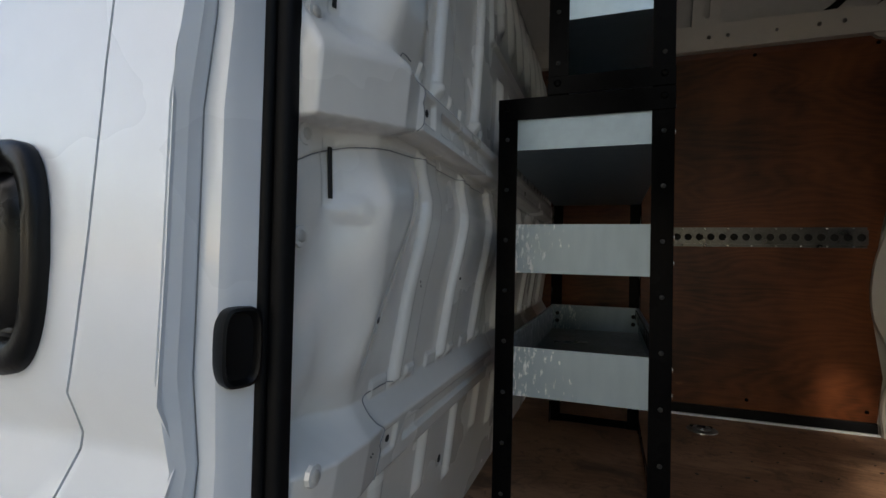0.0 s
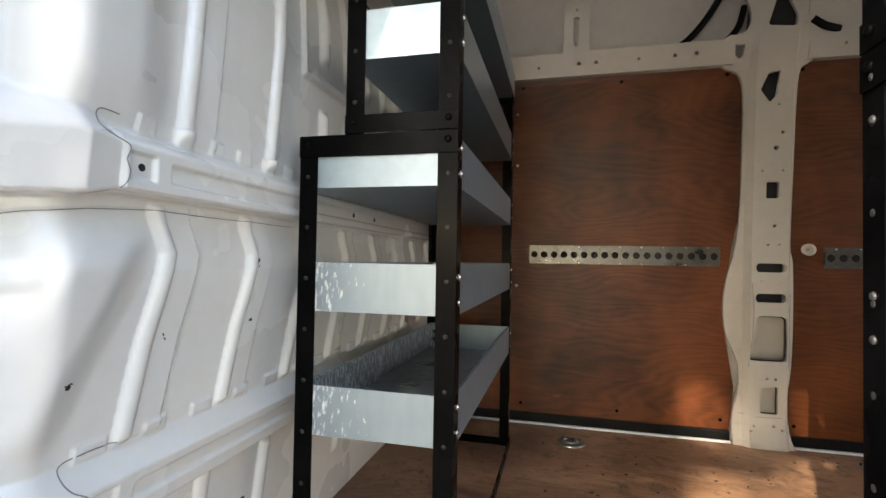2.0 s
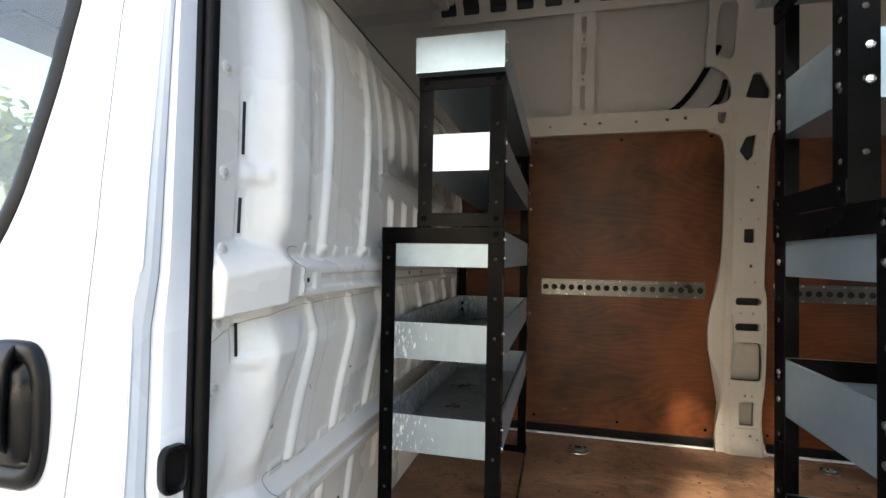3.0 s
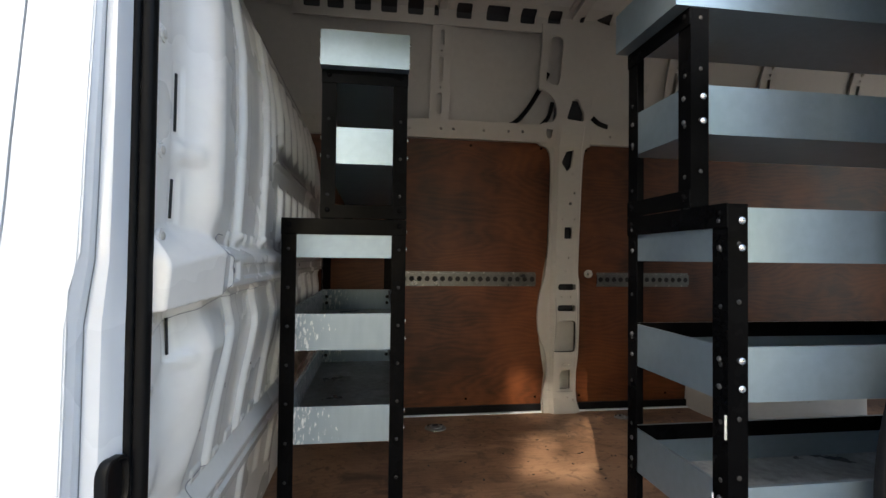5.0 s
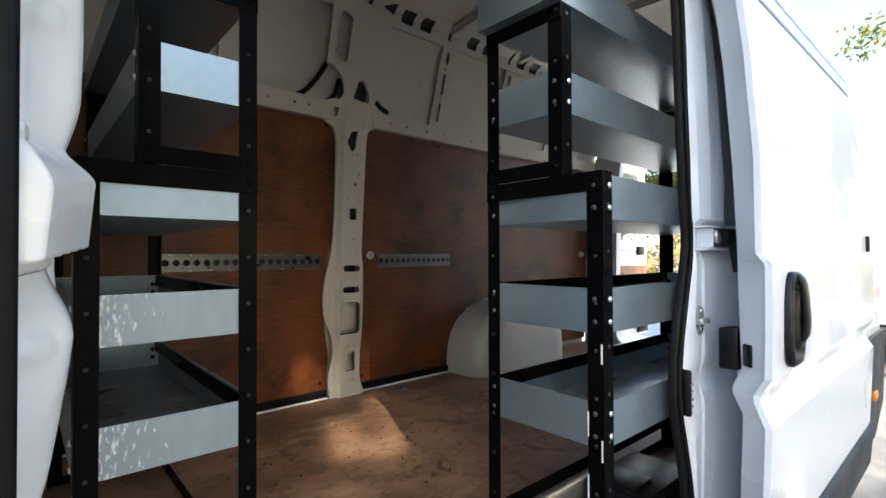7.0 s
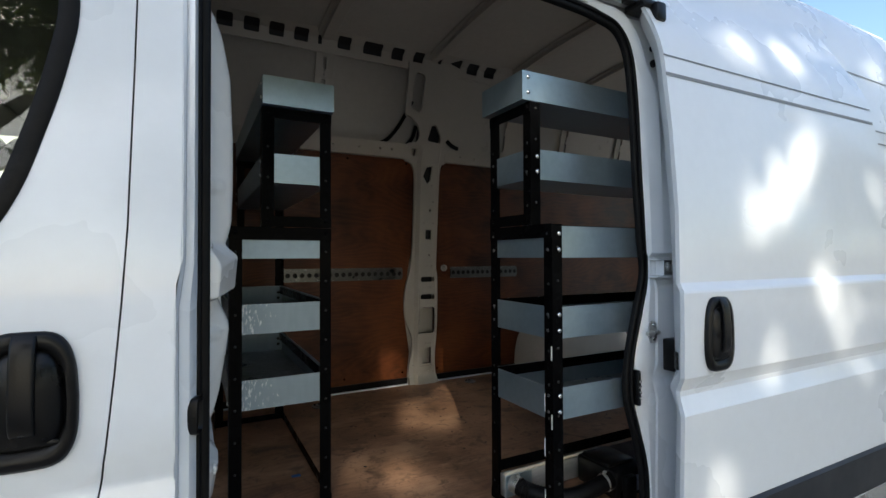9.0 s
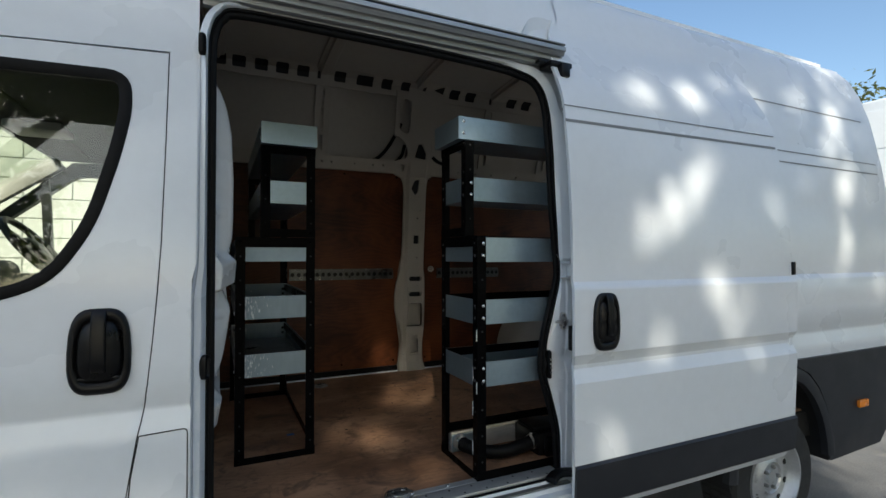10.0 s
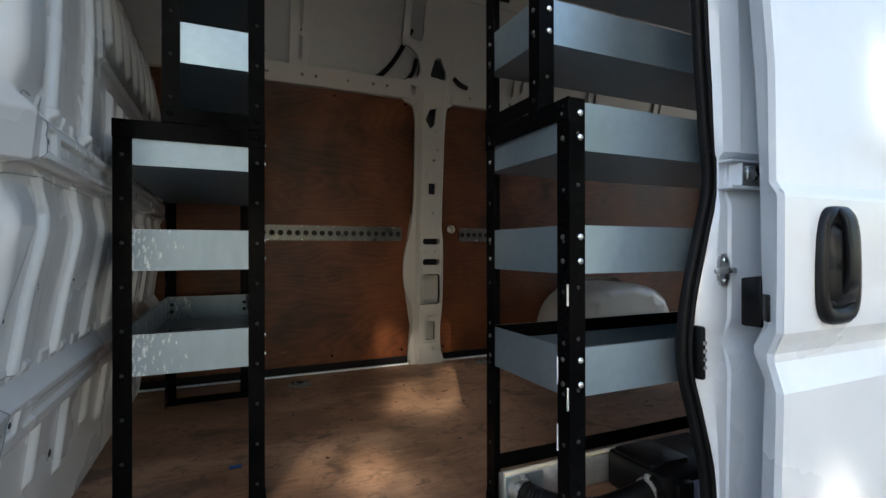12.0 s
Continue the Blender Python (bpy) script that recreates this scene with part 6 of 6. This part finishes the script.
tagged(part("kerb", boxed((15.5, -30, GROUND - 0.1), (15.7, 40, GROUND + 0.13), 0.02), M_CONCRETE), "pale concrete kerb along the road", "kerb", kind="structure")


def leaves(bm, count, place, size, flatness=0.6):
    """Many single leaves; place() gives a spot or None."""
    made = 0
    for _ in range(count):
        p = place()
        if p is None:
            continue
        n = Vector((random.gauss(0, 1), random.gauss(0, 1), random.gauss(0, 1) + flatness)).normalized()
        t = n.orthogonal().normalized()
        t = Matrix.Rotation(random.uniform(0, 6.28), 3, n) @ t
        s = n.cross(t)
        L = size * random.uniform(0.6, 1.3)
        c = [p - t * L, p + s * L * 0.42 - t * L * 0.1, p + t * L, p - s * L * 0.42 - t * L * 0.1]
        bm.faces.new([bm.verts.new(q) for q in c])
        made += 1
    return bm


def limb(bm, a, b, r0, r1, bend=0.2):
    a, b = Vector(a), Vector(b)
    line = [a.lerp(b, t) + Vector((random.uniform(-1, 1), random.uniform(-1, 1), random.uniform(-0.5, 0.5))) * bend * math.sin(math.pi * t) for t in (0, 0.2, 0.4, 0.6, 0.8, 1)]
    prev = None
    for i, p in enumerate(line):
        w = (line[min(i + 1, 5)] - line[max(i - 1, 0)]).normalized()
        m = Matrix.Translation(p) @ w.to_track_quat("Z", "Y").to_matrix().to_4x4()
        r = r0 + (r1 - r0) * i / 5
        row = [bm.verts.new(m @ Vector((r * math.cos(k * math.pi / 4), r * math.sin(k * math.pi / 4), 0))) for k in range(8)]
        if prev:
            for k in range(8):
                bm.faces.new((prev[k], prev[(k + 1) % 8], row[(k + 1) % 8], row[k]))
        prev = row


# gaps cut in the crown to place the sun patches on the van: x, z, half width, half height where their light meets the
# side
GAPS = [(1.66, 2.42, 0.10, 0.11), (1.98, 2.40, 0.10, 0.13), (2.57, 2.62, 0.09, 0.07), (3.00, 2.68, 0.08, 0.06), (3.32, 2.46, 0.08, 0.20), (3.42, 2.12, 0.07, 0.14), (1.99, 1.96, 0.07, 0.12), (1.84, 1.82, 0.10, 0.10), (1.64, 1.70, 0.09, 0.09), (1.74, 1.76, 0.08, 0.08),
        (2.53, 1.83, 0.04, 0.07), (3.36, 1.74, 0.04, 0.08), (3.27, 1.57, 0.04, 0.06), (2.05, 1.42, 0.07, 0.08), (2.19, 1.30, 0.05, 0.14), (3.67, 1.45, 0.05, 0.06), (1.42, 0.82, 0.05, 0.07), (1.70, 1.17, 0.04, 0.07), (2.32, 1.08, 0.04, 0.09), (2.22, 2.56, 0.07, 0.07),
        (0.14, 1.38, 0.02, 0.08), (0.36, 1.25, 0.13, 0.048), (0.30, 1.38, 0.06, 0.038), (0.58, 0.95, 0.14, 0.04), (0.42, 1.61, 0.045, 0.026), (0.56, 1.67, 0.035, 0.03), (0.69, 1.73, 0.04, 0.04), (0.60, 1.87, 0.05, 0.025), (0.37, 1.73, 0.04, 0.025), (0.40, 1.87, 0.08, 0.033), (0.63, 1.96, 0.06, 0.03),
        (0.86, 1.77, 0.03, 0.02), (0.98, 1.94, 0.02, 0.02), (0.76, 2.03, 0.03, 0.02), (0.33, 2.27, 0.065, 0.12), (0.81, 2.28, 0.09, 0.13)]
SLANT, DOOR_SLANT = 0.28, -0.42


# true where a leaf is left out to let a chosen patch through
def lit(p):
    k = (-0.06 - p.y) / SUN.y
    q = p + SUN * k
    for x, z, w, h in GAPS:
        v = q.z - z
        u = q.x - x + v * (SLANT if x < 1.3 or z < 0.9 else DOOR_SLANT)
        inside = x < 1.3
        pad = 0.020 if inside else 0.026
        r = (u / (w + pad)) ** 2 + (v / (h + pad)) ** 2
        r += 0.9 * noise.noise(Vector((u * 17, v * 6, 3.0 + x))) + 0.6 * noise.noise(Vector((u * 34, v * 15, 9.0 + x)))
        if r < (1.25 if inside else 1.5):
            return random.random() < (0.95 if r < 0.8 else 0.7)
    return False


def leaf_sheet(name, spots, size, material, parent, label):
    """A crown of single leaves, four corners each, at the given spots."""
    verts = []
    for p in spots:
        n = Vector((random.gauss(0, 1), random.gauss(0, 1), random.gauss(0, 1) + 0.6)).normalized()
        t = Matrix.Rotation(random.uniform(0, 6.28), 3, n) @ n.orthogonal().normalized()
        s = n.cross(t)
        L = size * random.uniform(0.6, 1.3)
        verts += [p - t * L, p + s * L * 0.42 - t * L * 0.1, p + t * L, p - s * L * 0.42 - t * L * 0.1]
    me = bpy.data.meshes.new(name)
    me.from_pydata(verts, [], [(i, i + 1, i + 2, i + 3) for i in range(0, len(verts), 4)])
    return link(name, me, material, parent, label)


def shade_tree(at, fork, ends, middle, spread, clumps, count, size, label):
    """A leafy tree on the sun's side of the van; its crown keeps the gaps open."""
    tree = thing("shade_tree", at, label, "tree", "trees that shade the van")
    bm = bmesh.new()
    limb(bm, (at[0], at[1], -0.05), fork, 0.26, 0.18, 0.12)
    for e in ends:
        limb(bm, (fork[0], fork[1], fork[2] - 0.1), e, 0.10, 0.02, 0.35)
    part("trunk", bm, M_BARK, tree, smooth=True)
    balls = []
    while len(balls) < clumps:
        v = Vector((random.uniform(-1, 1), random.uniform(-1, 1), random.uniform(-1, 1)))
        if v.length < 1:
            balls.append((Vector(middle) + Vector([a * b for a, b in zip(v, spread)]), random.uniform(0.4, 0.75)))
    spots = []
    for _ in range(count):
        c, r = random.choice(balls)
        p = c + Vector((random.gauss(0, 0.5), random.gauss(0, 0.5), random.gauss(0, 0.5))) * r
        if not lit(p):
            spots.append(p)
    leaf_sheet("crown", spots, size, M_LEAF, tree, "dense green leaves with gaps")


shade_tree((-5.6, -10.6, 0), (-4.6, -10.0, 4.2), [(-5.6, -9.0, 7.2), (-3.6, -9.4, 7.8), (-2.0, -9.2, 8.6), (-0.4, -9.2, 8.2), (-3.0, -8.6, 9.4), (-1.4, -9.6, 7.4), (0.8, -9.2, 8.6)],
           (-2.55, -9.1, 8.15), (3.5, 1.3, 1.9), 230, 34000, 0.085, "broad leafy tree that shades the van")
# the next three trees are unseen, added to block sky and shade the ground
shade_tree((1.4, -9.6, 0), (1.4, -9.2, 2.3), [(-0.2, -8.8, 4.4), (1.3, -8.4, 5.0), (2.8, -8.8, 4.6), (3.6, -9.0, 4.0)],
           (1.6, -8.8, 4.0), (3.0, 1.4, 1.8), 130, 24000, 0.10, "unseen low leafy tree added to shade the ground by the van")
shade_tree((-5.2, -8.8, 0), (-5.1, -8.6, 1.9), [(-6.4, -8.4, 3.8), (-5.0, -8.2, 4.2), (-3.8, -8.4, 3.8)],
           (-5.0, -8.4, 3.4), (2.2, 1.2, 1.5), 80, 18000, 0.10, "unseen low tree with an open crown, added to shade the front ground")
shade_tree((7.6, -8.6, 0), (7.6, -8.2, 2.3), [(6.0, -7.8, 4.8), (7.6, -7.4, 6.0), (9.2, -7.8, 5.2)],
           (7.6, -7.8, 4.0), (3.2, 1.6, 2.0), 120, 18000, 0.10, "unseen leafy tree added to block light from the rear side")


def far_tree(x, y, h, w):
    tree = thing("far_tree", (x, y, 0), "olive-green leafy tree beyond the yard", "tree", "trees beyond the yard")
    bm = bmesh.new()
    limb(bm, (x, y, -0.05), (x + 0.2, y, h * 0.55), 0.16, 0.06, 0.15)
    clumps = []
    for _ in range(60):
        v = Vector((random.gauss(0, 0.45), random.gauss(0, 0.45), random.gauss(0, 0.4)))
        clumps.append(Vector((x + v.x * w, y + v.y * w, h * 0.62 + v.z * h * 0.40)))
    for c in clumps[:6]:
        limb(bm, (x + 0.1, y, h * 0.35), c, 0.05, 0.015, 0.2)
    part("trunk", bm, M_BARK, tree, smooth=True)

    def place():
        p = random.choice(clumps) + Vector((random.gauss(0, 0.35), random.gauss(0, 0.35), random.gauss(0, 0.3)))
        return p if p.z > 0.15 else None

    part("crown", leaves(bmesh.new(), 11000, place, 0.13), M_HEDGE, tree, "olive-green leaves")


for x, y, h, w in ((21, 4.5, 7.2, 2.4), (22, 8.2, 7.3, 2.5), (21, 11.5, 6.4, 2.2), (21, 1.0, 7.8, 2.4), (23, -3.0, 9.4, 2.7), (20, 15.0, 6.0, 2.2), (25, -8.0, 9.4, 2.7), (-9.5, 6.5, 4.0, 1.5), (-10, 4.2, 4.3, 1.6), (-9.5, 9.0, 4.0, 1.5)):
    far_tree(x, y, h, w)
hedge = bmesh.new()


def in_hedge():
    y = random.uniform(-10, 22)
    return Vector((random.gauss(17.4, 0.5), y, abs(random.gauss(0, 1.0)) * (1 + 0.3 * math.sin(y * 1.3)) + 0.05))


tagged(part("roadside_scrub", leaves(hedge, 16000, in_hedge, 0.13), M_SCRUB), "dry olive roadside scrub along the road", "scrub", kind="stuff")


def palisade():
    fence = thing("palisade_fence", (-5.3, 2.0, 0), "galvanised steel palisade fence with pointed pales", "fence")
    along = Vector((-0.06, -0.998, 0)).normalized()
    start = Vector((-5.15, 5.15, 0))
    q = along.to_track_quat("X", "Z").to_matrix().to_4x4()
    prof = [(-0.034, 0), (0.034, 0), (0.034, 2.15), (0.0, 2.30), (-0.034, 2.15)]
    bm = flat(prof)
    shell(bm, (0, 0.012, 0))
    pale = shared("pale", bm, M_FENCE)
    for i in range(70):
        ob = link("pale", pale, None, fence)
        ob.matrix_local = Matrix.Translation(-fence.location) @ Matrix.Translation(start + along * 0.155 * i) @ q
    for z in (0.45, 1.75):
        bm = bmesh.new()
        sweep(bm, [start + Vector((0, 0, z)), start + along * 11 + Vector((0, 0, z))], rect(-0.02, -0.025, 0.02, 0.025), up=(0, 0, 1))
        part("rail", bm, M_FENCE, fence)


palisade()

house = thing("block_building", (-0.8, 5.2, 0), "white painted block building beyond the van", "building")
wall = part("wall", boxed((-5.1, 5.22, 0), (4.5, 5.60, 3.3)), M_BLOCK, house, "white painted block wall")
block = shared("block", boxed((-0.2175, -0.012, -0.105), (0.2175, 0.012, 0.105), 0.006, 1), M_BLOCK)
for f in block.polygons:
    f.use_smooth = False
for r in range(15):
    for c in range(13):
        ob = link("block", block, None, wall)
        ob.matrix_local = Matrix.Translation((-4.88 + 0.445 * c + (0.2225 if r % 2 else 0), 5.212, 0.11 + 0.22 * r))
win = part("window", boxed((-0.55, 5.175, 1.05), (0.15, 5.198, 2.05), 0.01), M_WHITE, house, "white framed window")
part("pane", boxed((-0.49, 5.165, 1.11), (0.09, 5.174, 1.99)), M_DARK, win)
part("roof_edge", boxed((-5.3, 5.0, 3.3), (4.7, 5.7, 3.44), 0.02), M_FENCE, house)
shed = thing("white_outbuilding", (-8, 13, 0), "white rendered outbuilding with a dark gutter", "building")
part("wall", boxed((-12.0, 10.4, 0), (-4.0, 16, 5.5), 0.02), M_RENDER, shed)
part("roof_edge", boxed((-12.4, 10.0, 5.5), (-3.8, 16.3, 5.8), 0.03), M_HEAD, shed)


def parked_van():
    """A white box van, tail towards us: box body, chassis, bumper, lamps, plate and wheels."""
    v2 = thing("parked_van", (10, 0.73, 0), "white box van parked behind with a yellow plate", "van")
    X0, X1, Y0, Y1 = 7.50, 11.6, -0.38, 1.83
    body = part("box_body", boxed((X0, Y0, 0.62), (X1, Y1, 3.55), 0.035, 3), M_WHITE, v2, "white box body", smooth=True)
    for y in (Y0 + 0.02, Y1 - 0.07):
        part("corner_post", boxed((X0 - 0.012, y, 0.66), (X0 - 0.001, y + 0.05, 3.50), 0.003), M_STEEL, body)
    for i in range(5):
        part("shutter_slat", boxed((X0 - 0.008, Y0 + 0.09, 0.92 + 0.50 * i), (X0 - 0.001, Y1 - 0.09, 1.405 + 0.50 * i), 0.003), M_WHITE, body)
    plate = part("number_plate", boxed((X0 - 0.020, 1.02, 0.66), (X0 - 0.013, 1.54, 0.775), 0.002), M_YELLOW, v2, "yellow rear number plate")
    for i in range(7):
        part("plate_bar", boxed((X0 - 0.023, 1.065 + 0.065 * i, 0.685), (X0 - 0.0205, 1.105 + 0.065 * i, 0.75)), M_DARK, plate)
    part("rear_bumper", boxed((X0 - 0.10, Y0 + 0.02, 0.42), (X0 + 0.05, Y1 - 0.02, 0.60), 0.03), M_TRIM_SHADE, v2, smooth=True)
    for y in (Y0 + 0.03, Y1 - 0.15):
        part("tail_lamp", boxed((X0 - 0.030, y, 0.80), (X0 - 0.013, y + 0.12, 1.02), 0.01), M_REDLENS, v2)
    part("chassis", boxed((X0 + 0.1, Y0 + 0.5, 0.42), (13.2, Y1 - 0.5, 0.61)), M_TRIM_SHADE, v2)
    part("cab", boxed((X1 + 0.05, Y0 + 0.08, 0.45), (13.4, Y1 - 0.08, 2.25), 0.12, 3), M_WHITE, v2, smooth=True)
    for x in (8.7, 12.7):
        for y in (Y0 + 0.16, Y1 - 0.16):
            part("tyre", lathe(bmesh.new(), [(0.02, -0.09), (0.2, -0.11), (0.33, -0.11), (0.345, -0.08), (0.345, 0.08), (0.33, 0.11), (0.2, 0.11), (0.02, 0.09)], 32, Matrix.Translation((x, y, 0.345)) @ Matrix.Rotation(radians(90), 4, "X")), M_TYRE, v2, smooth=True)


parked_van()

for ob in scene.objects:
    if ob.parent is None and ob.get("category") in ("tree", "fence", "building") or ob.name == "parked_van":
        ob.location.z += GROUND
